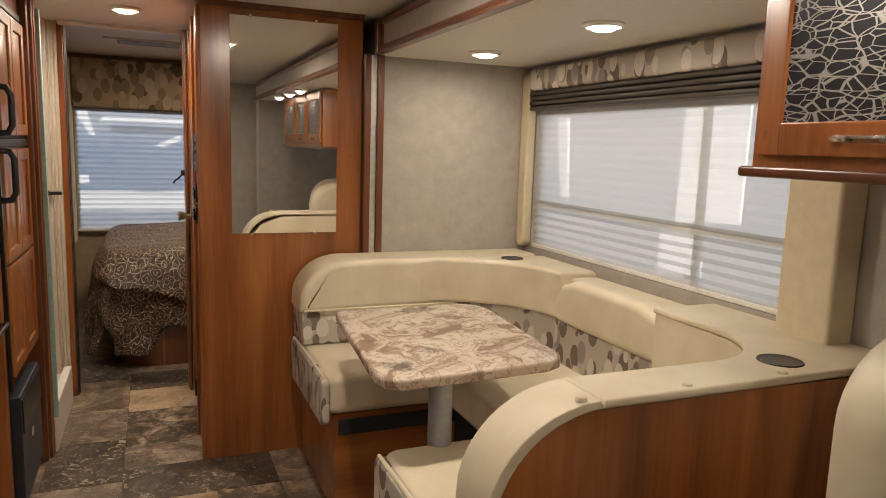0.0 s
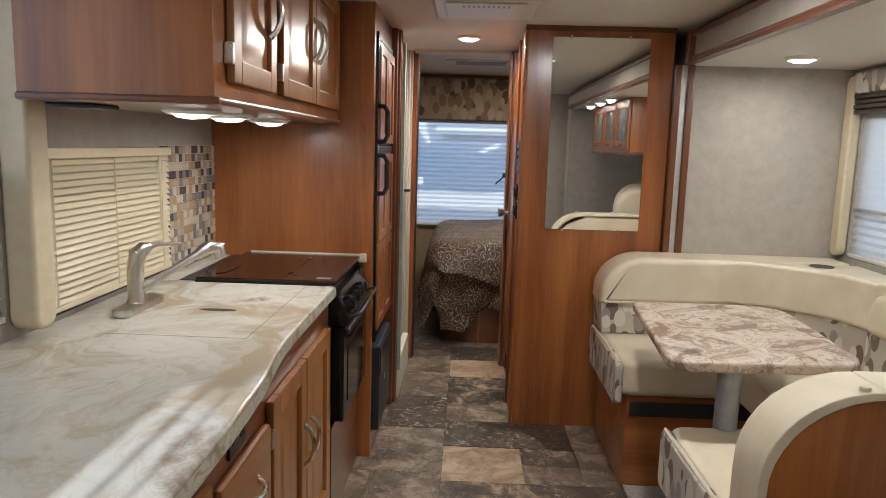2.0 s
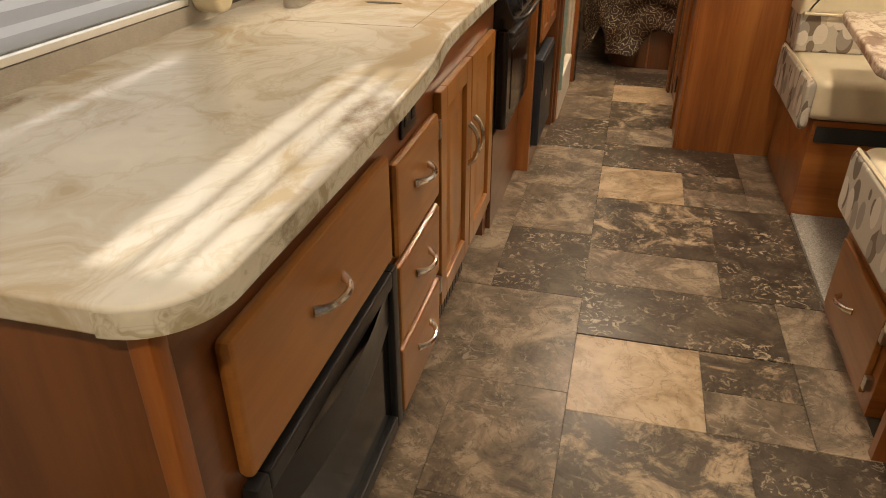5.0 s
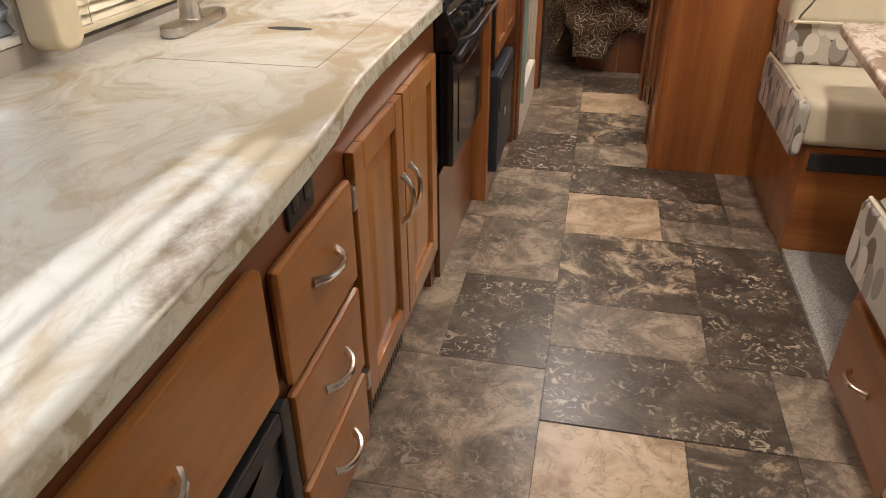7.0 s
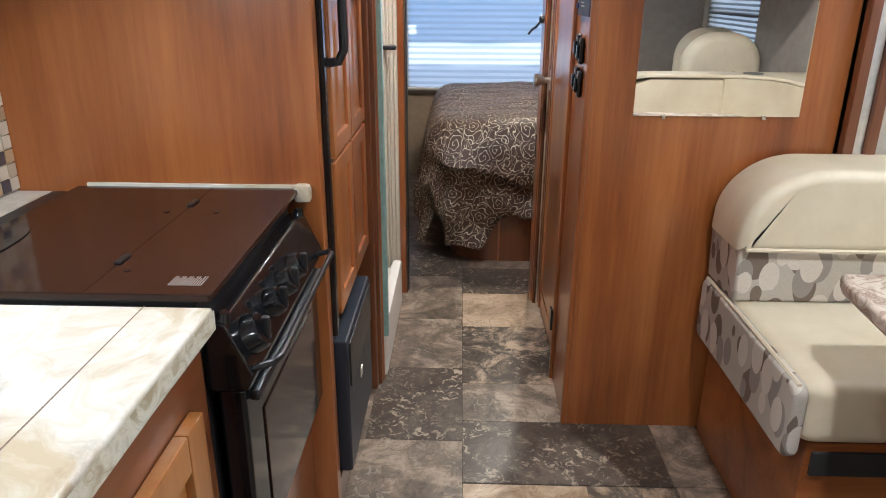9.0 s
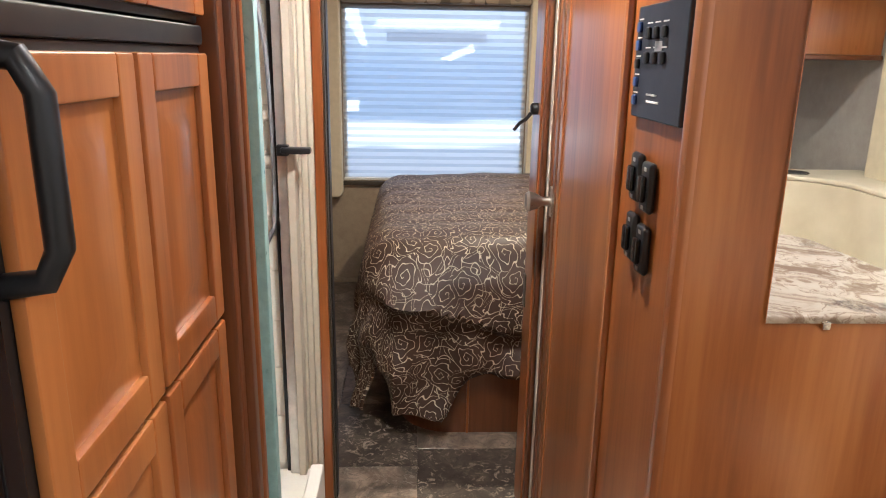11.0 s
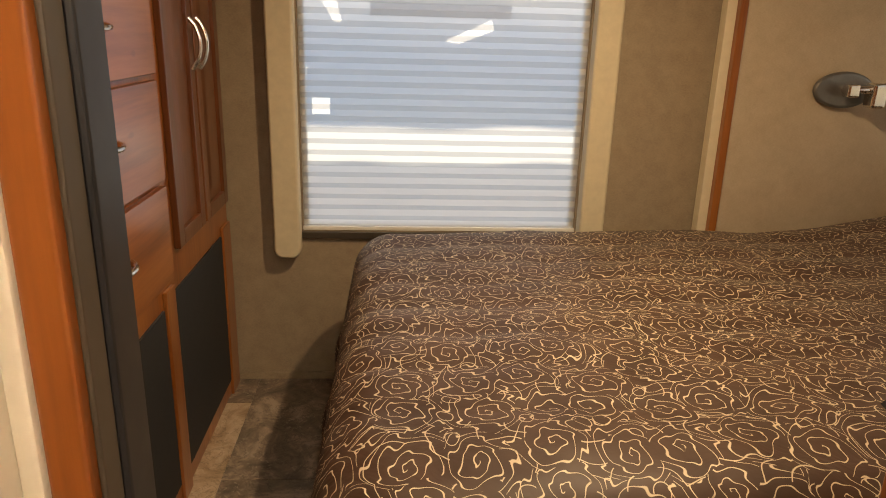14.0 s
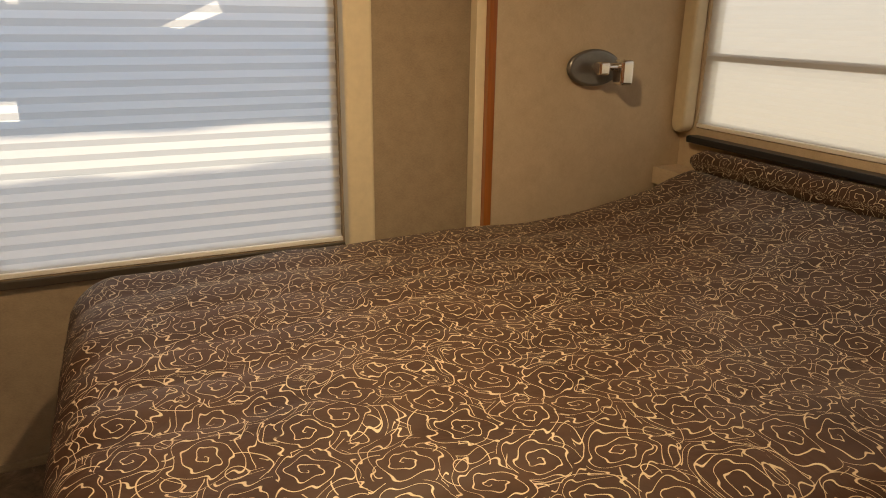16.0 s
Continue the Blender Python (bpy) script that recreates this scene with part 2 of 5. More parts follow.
def comforter():
    """Dark brown satin with cream line-drawn roses, laid out on the cloth's own surface."""
    m = material("brown_rose_satin", (0.05, 0.033, 0.024), 0.5)
    n = Net(m)
    c0 = n.node("TexCoord").outputs["UV"]
    wob = n.node("TexNoise", noise_dimensions="2D")
    n.t.links.new(c0, wob.inputs["Vector"])
    wob.inputs["Scale"].default_value, wob.inputs["Detail"].default_value = 15, 0.6
    off = n.node("VectorMath", wob.outputs["Color"], (0.5, 0.5, 0.5), operation="SUBTRACT").outputs[0]
    c = n.node("VectorMath", c0, n.node("VectorMath", off, (0.03, 0.03, 0.0), operation="MULTIPLY").outputs[0], operation="ADD").outputs[0]
    v = n.node("TexVoronoi", feature="F1", voronoi_dimensions="2D")
    n.t.links.new(c, v.inputs["Vector"])
    v.inputs["Scale"].default_value, v.inputs["Randomness"].default_value = 8.3, 0.62
    loc = n.node("VectorMath", c, v.outputs["Position"], operation="SUBTRACT").outputs[0]
    sep = n.node("SeparateXYZ", loc)
    spin = n.math("MULTIPLY", n.node("SeparateXYZ", v.outputs["Color"]).outputs[0], 6.28)
    ang = n.math("ADD", n.math("ARCTAN2", sep.outputs[1], sep.outputs[0]), spin)
    petal = n.math("SINE", n.math("ADD", n.math("MULTIPLY", ang, 5.0), n.math("MULTIPLY", v.outputs["Distance"], 17.0)))
    grow = n.math("MULTIPLY", petal, n.math("MULTIPLY", v.outputs["Distance"], 0.75))
    ring = n.math("ADD", n.math("SUBTRACT", n.math("MULTIPLY", v.outputs["Distance"], 6.4), grow), n.math("MULTIPLY", ang, 0.159))
    line = n.math("ABSOLUTE", n.math("SUBTRACT", n.math("FRACT", ring), 0.5))
    mask = n.ramp(line, (0.0, (1, 1, 1)), (0.04, (0.95, 0.95, 0.95)), (0.068, (0, 0, 0)))
    gaps = n.ramp(n.noise(c0, 34, 1), (0.24, (0.05, 0.05, 0.05)), (0.31, (1, 1, 1)))
    v2 = n.node("TexVoronoi", feature="F1", voronoi_dimensions="2D")
    n.t.links.new(n.node("VectorMath", c, (3.7, 1.9, 0.0), operation="ADD").outputs[0], v2.inputs["Vector"])
    v2.inputs["Scale"].default_value, v2.inputs["Randomness"].default_value = 9.5, 0.9
    l2 = n.math("ABSOLUTE", n.math("SUBTRACT", n.math("FRACT", n.math("MULTIPLY", v2.outputs["Distance"], 3.4)), 0.5))
    fill = n.math("MULTIPLY", n.ramp(l2, (0.0, (1, 1, 1)), (0.02, (0.9, 0.9, 0.9)), (0.04, (0, 0, 0))), n.math("GREATER_THAN", v.outputs["Distance"], 0.40))
    mask = n.math("MAXIMUM", n.math("MULTIPLY", mask, gaps), fill)
    base = n.ramp(n.noise(c0, 6, 4), (0.3, (0.040, 0.020, 0.012)), (0.7, (0.070, 0.037, 0.022)))
    n.color(n.mix(mask, base, (0.60, 0.50, 0.35)))
    n.rough(n.ramp(mask, (0, (0.50,) * 3), (1, (0.6,) * 3)))
    n.bsdf.inputs["Specular IOR Level"].default_value = 0.3
    wr = n.noise(n.coords((1, 1, 1)), 8, 4, 0.55, 0.8)
    n.bump(n.math("ADD", wr, n.math("MULTIPLY", mask, 0.04)), 0.4, 0.014)
    return m


M_bed = comforter()


M_lamp = emitter("lit_lens", (1.0, 0.88, 0.70), 10.0)


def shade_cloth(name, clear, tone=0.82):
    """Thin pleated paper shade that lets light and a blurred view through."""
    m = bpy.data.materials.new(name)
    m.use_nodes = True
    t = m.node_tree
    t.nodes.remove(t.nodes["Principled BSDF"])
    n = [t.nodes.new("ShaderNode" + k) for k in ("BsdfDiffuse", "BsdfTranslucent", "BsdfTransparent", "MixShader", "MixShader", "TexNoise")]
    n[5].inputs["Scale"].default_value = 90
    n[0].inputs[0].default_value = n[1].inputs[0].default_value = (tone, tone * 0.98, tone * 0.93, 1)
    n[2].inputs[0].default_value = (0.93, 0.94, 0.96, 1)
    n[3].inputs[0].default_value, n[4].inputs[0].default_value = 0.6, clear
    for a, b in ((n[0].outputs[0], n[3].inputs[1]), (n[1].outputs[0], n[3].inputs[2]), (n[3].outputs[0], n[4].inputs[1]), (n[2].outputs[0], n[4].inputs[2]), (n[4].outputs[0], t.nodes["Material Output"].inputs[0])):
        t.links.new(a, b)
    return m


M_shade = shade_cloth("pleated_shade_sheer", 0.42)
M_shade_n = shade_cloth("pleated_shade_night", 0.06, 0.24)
# dim and grey cloths hold the facet shading of one shade
M_shade_dim = shade_cloth("pleated_shade_facet_dim", 0.24, 0.68)
M_shade_g = shade_cloth("pleated_shade_facet_grey", 0.08, 0.34)


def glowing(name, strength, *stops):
    """Glowing backdrop seen through a window: daylight emitted in bands by height with soft uneven edges."""
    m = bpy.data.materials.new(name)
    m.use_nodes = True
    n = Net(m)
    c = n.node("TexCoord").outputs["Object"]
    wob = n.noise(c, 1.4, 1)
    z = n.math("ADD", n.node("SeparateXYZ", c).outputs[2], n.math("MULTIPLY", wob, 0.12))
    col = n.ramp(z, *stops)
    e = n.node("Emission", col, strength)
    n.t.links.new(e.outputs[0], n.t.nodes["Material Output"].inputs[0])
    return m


M_out_rear = glowing("glowing_vehicle_backdrop", 1.05, (0.0, (0.6, 0.65, 0.75)), (0.17, (0.6, 0.7, 0.85)), (0.20, (1.9, 1.9, 1.8)), (0.36, (1.9, 1.9, 1.85)), (0.39, (0.27, 0.47, 0.74)), (0.72, (0.27, 0.49, 0.82)), (0.84, (0.42, 0.61, 0.90)), (1.0, (0.9, 1.0, 1.15)))
M_out_side = glowing("glowing_yard_backdrop", 0.85, (0.0, (0.75, 0.74, 0.7)), (0.25, (0.95, 0.95, 0.93)), (0.6, (0.85, 0.9, 0.97)), (1.0, (1.0, 1.0, 1.0)))
M_out_left = glowing("glowing_left_backdrop", 3.2, (0.0, (0.6, 0.58, 0.62)), (0.25, (0.7, 0.7, 0.76)), (0.6, (0.9, 0.92, 0.97)), (1.0, (1.0, 1.0, 1.0)))
# backdrop panels and marks: sunlit and dim tones are emitted
M_out_white = emitter("glowing_white_panel", (1.0, 1.0, 0.97), 2.2)
M_out_pale = emitter("glowing_pale_panel", (1.0, 1.0, 0.98), 1.25)
M_out_grey = emitter("glowing_grey_mark", (0.22, 0.30, 0.45), 0.8)


# ---- mesh tools ----
def finish(bm, name, mat, parent=None, smooth=False):
    mesh = bpy.data.meshes.new(name)
    if parent is not None:
        bmesh.ops.translate(bm, verts=bm.verts, vec=-parent.location)
    bmesh.ops.recalc_face_normals(bm, faces=bm.faces)
    for f in bm.faces:
        f.smooth = smooth
    bm.to_mesh(mesh)
    bm.free()
    mesh.materials.append(mat)
    ob = new(name, mesh)
    if smooth:
        mesh.set_sharp_from_angle(angle=radians(40))
        flat = ob.modifiers.new("flat_faces", "WEIGHTED_NORMAL")
        flat.keep_sharp, flat.weight = True, 90
    if parent is not None:
        ob.parent = parent
    return ob


def thing(name, loc, label, category, group=""):
    e = new(name)
    e.location = loc
    e.empty_display_size = 0.1
    return tagged(e, label, category, group)


def box_bm(x0, x1, y0, y1, z0, z1, bevel=0.0, seg=2):
    bm = bmesh.new()
    bmesh.ops.create_cube(bm, size=1, matrix=Matrix.Translation(((x0 + x1) / 2, (y0 + y1) / 2, (z0 + z1) / 2)) @ Matrix.Diagonal((abs(x1 - x0), abs(y1 - y0), abs(z1 - z0), 1)))
    if bevel:
        bmesh.ops.bevel(bm, geom=bm.edges[:], offset=bevel, segments=seg, profile=0.5, affect="EDGES")
    return bm


def box(name, x0, x1, y0, y1, z0, z1, mat, parent=None, bevel=0.0, seg=2):
    return finish(box_bm(x0, x1, y0, y1, z0, z1, bevel, seg), name, mat, parent, bevel > 0)


def setting(name, x0, x1, y0, y1, z0, z1, mat, label="", bevel=0.0):
    ob = box(name, x0, x1, y0, y1, z0, z1, mat, None, bevel)
    return tagged(ob, label, kind="structure")


def prism_bm(outline, axis, a, b, bevel=0.0, seg=2):
    """Extrudes a 2D outline: axis x takes (y, z), y takes (x, z), z takes (x, y)."""
    put = {"x": lambda p, q, d: (d, p, q), "y": lambda p, q, d: (p, d, q), "z": lambda p, q, d: (p, q, d)}[axis]
    bm = bmesh.new()
    lo = [bm.verts.new(put(p, q, a)) for p, q in outline]
    hi = [bm.verts.new(put(p, q, b)) for p, q in outline]
    caps = [bm.faces.new(lo), bm.faces.new(hi[::-1])]
    k = len(outline)
    for i in range(k):
        bm.faces.new((lo[i], hi[i], hi[(i + 1) % k], lo[(i + 1) % k]))
    bmesh.ops.recalc_face_normals(bm, faces=bm.faces)
    if bevel:
        rim = [e for e in bm.edges if any(f in caps for f in e.link_faces)]
        bmesh.ops.bevel(bm, geom=rim, offset=bevel, segments=seg, profile=0.5, affect="EDGES")
    return bm


def prism(name, outline, axis, a, b, mat, parent=None, bevel=0.0, seg=2):
    return finish(prism_bm(outline, axis, a, b, bevel, seg), name, mat, parent, True)


def tube(name, points, radius, mat, parent=None, sides=10, taper=None):
    """A round rod swept along points."""
    bm = bmesh.new()
    pts = [Vector(p) for p in points]
    rings = []
    for i, p in enumerate(pts):
        d = (pts[min(i + 1, len(pts) - 1)] - pts[max(i - 1, 0)]).normalized()
        u = d.orthogonal().normalized() if i == 0 else (rings[-1][1] - d * rings[-1][1].dot(d)).normalized()
        w = d.cross(u)
        r = radius if taper is None else taper[i]
        rings.append(([bm.verts.new(p + r * (math.cos(t) * u + math.sin(t) * w)) for t in [2 * math.pi * j / sides for j in range(sides)]], u))
    for (a, _), (b, _) in zip(rings, rings[1:]):
        for j in range(sides):
            bm.faces.new((a[j], a[(j + 1) % sides], b[(j + 1) % sides], b[j]))
    bm.faces.new(rings[0][0][::-1])
    bm.faces.new(rings[-1][0])
    return finish(bm, name, mat, parent, True)


def rounded(x0, x1, y0, y1, r, seg=6):
    """Outline of a rectangle with rounded corners."""
    out = []
    for cx, cy, a in ((x1 - r, y1 - r, 0), (x0 + r, y1 - r, 90), (x0 + r, y0 + r, 180), (x1 - r, y0 + r, 270)):
        for i in range(seg + 1):
            t = radians(a + 90 * i / seg)
            out.append((cx + r * math.cos(t), cy + r * math.sin(t)))
    return out


def arch_handle(parent, y0, y1, z0, z1, x, out=0.03, mat=None, side=1):
    """A bowed bar pull standing off a face across x; runs from (y0, z0) to (y1, z1)."""
    pts = []
    for i in range(9):
        t = i / 8
        pts.append((x + side * (out * math.sin(math.pi * t) ** 0.6), y0 + (y1 - y0) * t, z0 + (z1 - z0) * t))
    rad = [0.010, 0.0075, 0.0068, 0.0068, 0.0068, 0.0068, 0.0068, 0.0075, 0.010]
    return tube("handle", pts, 0.005, mat or M_chrome, parent, 8, rad)


def frame_panel_bm(y0, y1, z0, z1, x, thick, rail, side=1):
    """Raised-panel cupboard door facing x: frame, sunk groove and raised field in one mesh."""
    bm = bmesh.new()
    s = side
    for a, b, c, d in ((y0, y0 + rail, z0, z1), (y1 - rail, y1, z0, z1), (y0 + rail, y1 - rail, z0, z0 + rail), (y0 + rail, y1 - rail, z1 - rail, z1)):
        t = box_bm(min(x, x + s * thick), max(x, x + s * thick), a, b, c, d, 0.004)
        me = bpy.data.meshes.new("t")
        t.to_mesh(me)
        t.free()
        bm.from_mesh(me)
        bpy.data.meshes.remove(me)
    g = 0.03
    levels = ((rail - 0.002, 0.35), (rail + g, 0.35), (rail + g + 0.022, 0.8))
    prev = None
    for inset, dep in levels:
        q = [bm.verts.new((x + s * thick * dep, yy, zz)) for yy, zz in ((y0 + inset, z0 + inset), (y1 - inset, z0 + inset), (y1 - inset, z1 - inset), (y0 + inset, z1 - inset))]
        if prev:
            for i in range(4):
                bm.faces.new((prev[i], prev[(i + 1) % 4], q[(i + 1) % 4], q[i]))
        prev = q
    bm.faces.new(prev)
    return bm


M_umber = plain("joint_line", (0.16, 0.11, 0.07), 0.7)
M_pewter = plain("pewter", (0.20, 0.19, 0.175), 0.4, 0.7)
M_jamb = plain("ivory_painted_jamb", (0.56, 0.50, 0.39), 0.4, var=0.05)
M_lamp_soft = emitter("soft_lit_lens", (1.0, 0.88, 0.70), 4.0)
M_out_bed = glowing("glowing_warm_backdrop", 1.15, (0.0, (0.8, 0.74, 0.6)), (0.3, (1.0, 0.93, 0.78)), (0.6, (1.0, 0.96, 0.86)), (1.0, (1.0, 1.0, 0.95)))


# ---- structure ----
H = 2.01          # living ceiling
HB = 2.09         # bedroom ceiling
XL, XR = -1.19, 1.00   # coach side walls, inner faces
YF, YB = -1.2, 6.51   # front and rear walls
XS, ZS = 1.76, 1.835   # slide-out window wall and ceiling


def wall_with_holes(name, axis, at, thick, a0, a1, z0, z1, holes, mat, label):
    """A wall across x or y at a place, cut into blocks round rectangular openings (a, b, lo, hi)."""
    bm = bmesh.new()
    cuts = sorted({a0, a1, *[h[0] for h in holes], *[h[1] for h in holes]})
    for p, q in zip(cuts, cuts[1:]):
        inside = sorted((h[2], h[3]) for h in holes if h[0] <= p and q <= h[1])
        lo = z0
        spans = []
        for b, t in inside:
            spans.append((lo, b))
            lo = t
        spans.append((lo, z1))
        for b, t in spans:
            if t - b < 1e-4:
                continue
            ext = (at, at + thick, p, q) if axis == "x" else (p, q, at, at + thick)
            tb = box_bm(min(ext[0], ext[1]), max(ext[0], ext[1]), min(ext[2], ext[3]), max(ext[2], ext[3]), b, t)
            me = bpy.data.meshes.new("t")
            tb.to_mesh(me)
            tb.free()
            bm.from_mesh(me)
            bpy.data.meshes.remove(me)
    bmesh.ops.remove_doubles(bm, verts=bm.verts, dist=1e-5)
    return tagged(finish(bm, name, mat), label, kind="structure")


# unseen slab added to keep sun out of the gap between the ceilings
setting("roof", XL - 0.15, 2.1, YF - 0.15, YB + 0.15, 2.16, 2.22, M_ceil, "unseen plain roof slab added to block sun leaks")
floor = setting("floor", XL - 0.1, 2.05, YF - 0.1, YB + 0.1, -0.06, -0.004, M_grout, "brown and beige slate-look vinyl tile floor")
setting("ceiling", XL - 0.05, XR + 0.2, YF, 4.2, H, H + 0.05, M_ceil, "smooth off-white vinyl ceiling")
setting("ceiling_bedroom", XL - 0.05, 2.0, 4.25, YB, HB, HB + 0.05, M_ceil, "smooth off-white bedroom ceiling")
wall_with_holes("wall_left", "x", XL, -0.06, YF, YB, -0.05, HB + 0.05, [(0.05, 1.295, 0.965, 1.92)], M_paper, "linen textured wallpaper wall with a window opening")
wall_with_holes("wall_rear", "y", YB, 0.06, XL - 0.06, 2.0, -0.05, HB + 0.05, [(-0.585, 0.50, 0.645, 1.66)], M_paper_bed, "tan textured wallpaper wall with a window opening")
# unseen front wall; its slots are added to cut the counter's sun stripes
wall_with_holes("wall_front", "y", YF, -0.06, XL - 0.06, 2.0, -0.05, HB + 0.05, [(-0.652, -0.605, 1.575, 1.99), (-0.59, -0.55, 1.575, 1.99), (-0.54, -0.50, 1.575, 1.99)], M_paper, "unseen linen wall with added slots that shape the sun on the counter")
setting("wall_right_front", XR, XR + 0.06, YF, -0.86, -0.05, H, M_paper, "linen textured wallpaper wall")
setting("wall_right_bath", XR, XR + 0.06, 3.20, 4.5, -0.05, H, M_paper, "linen textured wallpaper wall")
wall_with_holes("wall_slide_window", "x", XS, 0.06, -0.80, 3.15, -0.05, ZS, [(1.47, 3.07, 0.95, 1.62), (-0.70, 0.30, 0.98, 1.62)], M_paper, "linen wall of the slide-out with window openings")
setting("wall_slide_far", 0.972, XS + 0.06, 3.152, 3.20, -0.05, ZS, M_paper, "linen textured wallpaper end wall of the slide-out")
setting("wall_slide_near", 0.972, XS + 0.06, -0.86, -0.802, -0.05, ZS, M_paper, "linen textured wallpaper end wall of the slide-out")
setting("ceiling_slide", 0.972, XS + 0.06, -0.86, 3.2, ZS, ZS + 0.04, M_ceil, "smooth off-white slide-out ceiling")
# header over the slide-out: linen face between two cherry mouldings
setting("slide_header", 0.955, 1.0, -0.86, 3.15, 1.862, 1.962, M_paper, "linen covered header beam over the slide-out")
setting("wall_header_top", 0.99, 1.0, -0.86, 3.16, 1.96, H - 0.001, M_bronze, "dark seal strip above the slide-out header")
prism("trim", [(0.935, 1.835), (0.975, 1.835), (0.975, 1.868), (0.945, 1.868), (0.938, 1.86), (0.941, 1.852), (0.933, 1.845)], "y", -0.86, 3.05, M_wood_dy)["kind"] = "structure"
prism("trim", [(0.94, 1.957), (0.975, 1.957), (0.975, 1.985), (0.95, 1.985), (0.938, 1.972)], "y", -0.86, 3.05, M_wood_dy)["kind"] = "structure"
setting("trim", 0.925, 0.972, 3.05, 3.10, 1.835, 1.985, M_wood_d, "carved cherry corner block of the header", 0.006)
for x0, x1, y0, m, lab in ((0.895, 0.925, 3.12, M_wood_d, "dark cherry upright trim"), (0.925, 0.955, 3.13, M_alum, "grey rubber slide-out seal"), (0.955, 0.985, 3.115, M_wood_d, "dark cherry upright trim of the slide-out")):
    setting("trim", x0, x1, y0, 3.152, 0, 1.835, m, lab, 0.005)

# hall partition with mirror, faces the living space
prism("wall_partition", [(0.185, 3.17), (0.895, 3.17), (0.895, 3.20), (0.225, 3.20), (0.225, 3.465), (0.185, 3.465)], "z", 0, H, M_wood)
tagged(bpy.data.objects["wall_partition"], "glossy cherry veneer partition wall at the hall", kind="structure")
setting("trim", 0.18, 0.90, 3.16, 3.172, 1.985, H, M_wood_d, "dark cherry crown trim on the partition", 0.003)
setting("trim", 0.176, 0.196, 3.16, 3.186, 0, 1.985, M_wood, "rounded cherry corner trim", 0.008)
setting("wall_hall_right", 0.215, 0.26, 3.465, 4.16, 0, H, M_wood, "cherry veneer hall wall")
setting("wall_bed_right", 0.20, 2.0, 4.165, 4.225, 0, HB, M_wood, "cherry veneer wall beside the bedroom doorway")
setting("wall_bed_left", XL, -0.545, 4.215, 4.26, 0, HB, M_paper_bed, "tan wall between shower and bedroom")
setting("wall_door_head", XL, 1.95, 4.17, 4.262, 2.02, 2.16, M_paper, "pale header over the bedroom doorway")
setting("wall_bed_slide_far", 1.03, 1.96, 6.40, 6.45, -0.05, HB, M_paper_slide, "tan textured end wall of the bed slide-out")
wall_with_holes("wall_bed_slide_window", "x", 1.90, 0.06, 4.2, YB, -0.05, HB, [(4.9, 6.32, 1.01, 1.75)], M_paper_slide, "tan wall behind the bed head with a window opening")
setting("trim", 1.0, 1.03, 6.385, 6.46, 0, HB, M_wood, "cherry upright trim of the bed slide-out", 0.006)
setting("trim", 0.962, 1.0, 6.41, 6.46, 0, HB, M_ivory, "pale upright trim strip", 0.004)
setting("trim", 1.06, 1.90, 6.372, 6.4, 1.86, 1.93, M_wood_x, "cherry trim over the bed slide-out", 0.006)
setting("trim", -0.87, 0.6, YB - 0.014, YB, 0, 0.03, M_paper_bed, "tan skirting strip", 0.003)

# doorway of the bedroom
setting("door_jamb", -0.442, -0.414, 4.217, 4.31, 0, 2.02, M_wood, "cherry door jamb", 0.004)
setting("door_jamb", -0.4138, -0.409, 4.226, 4.252, 0, 2.02, M_bronze, "dark bronze door stop strip", 0.002)
setting("door_jamb", -0.4138, -0.405, 4.254, 4.30, 0, 2.02, M_black, "black rubber edged door stop", 0.004)
setting("door_jamb", 0.165, 0.20, 4.15, 4.27, 0, 2.02, M_wood, "cherry door jamb", 0.004)
setting("door_jamb", 0.161, 0.166, 4.235, 4.262, 0.66, 0.76, M_bronze, "dark hinge leaf on the jamb", 0.001)
setting("door_jamb", 0.170, 0.186, 4.122, 4.146, 0, 2.02, M_wood_d, "dark cherry stop beside the jamb", 0.005)
setting("door_jamb", 0.188, 0.202, 4.118, 4.148, 0, 2.02, M_jamb, "ivory jamb strip", 0.004)
setting("door_jamb", -0.43, 0.2, 4.15, 4.2, 1.99, 2.02, M_white, "white door head strip", 0.004)

# fridge cabinet and hall end post
setting("wall_fridge_panel", XL, -0.485, 2.70, 2.745, 0, H, M_wood, "glossy cherry veneer side of the fridge cabinet", 0.003)
setting("wall_fridge_head", -0.9, -0.487, 2.745, 3.40, 1.905, H, M_wood, "cherry panel above the fridge")
setting("wall_fridge_back", XL, -0.9, 2.745, 3.45, 0, H, M_wood, "cherry panel behind the fridge")
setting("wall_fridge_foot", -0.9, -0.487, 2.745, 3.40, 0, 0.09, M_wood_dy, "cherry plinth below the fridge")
for i, (a, b, xo) in enumerate(((3.36, 3.392, -0.455), (3.394, 3.422, -0.442), (3.424, 3.442, -0.437))):
    setting("trim", -0.9, xo, a, b, 0, H, M_wood_d if i < 2 else M_wood, "stepped cherry end post beside the fridge", 0.006)

# ---- windows ----


def pleated(name, axis, at, a0, a1, z0, z1, pitch, depth, mat, parent, second=None):
    """Accordion shade hanging in a window; alternate facets take a second cloth that imitates pleat shading."""
    bm = bmesh.new()
    k = int((z1 - z0) / pitch)
    prev = None
    for i in range(2 * k + 1):
        z = z1 - (z1 - z0) * i / (2 * k)
        d = at + (depth if i % 2 else 0)
        pair = [bm.verts.new((d, p, z) if axis == "x" else (p, d, z)) for p in (a0, a1)]
        if prev:
            # every other facet gets the second cloth: shading by material
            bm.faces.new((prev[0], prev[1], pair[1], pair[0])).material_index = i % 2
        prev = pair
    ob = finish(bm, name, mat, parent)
    ob.data.materials.append(second or M_shade_dim)
    return ob


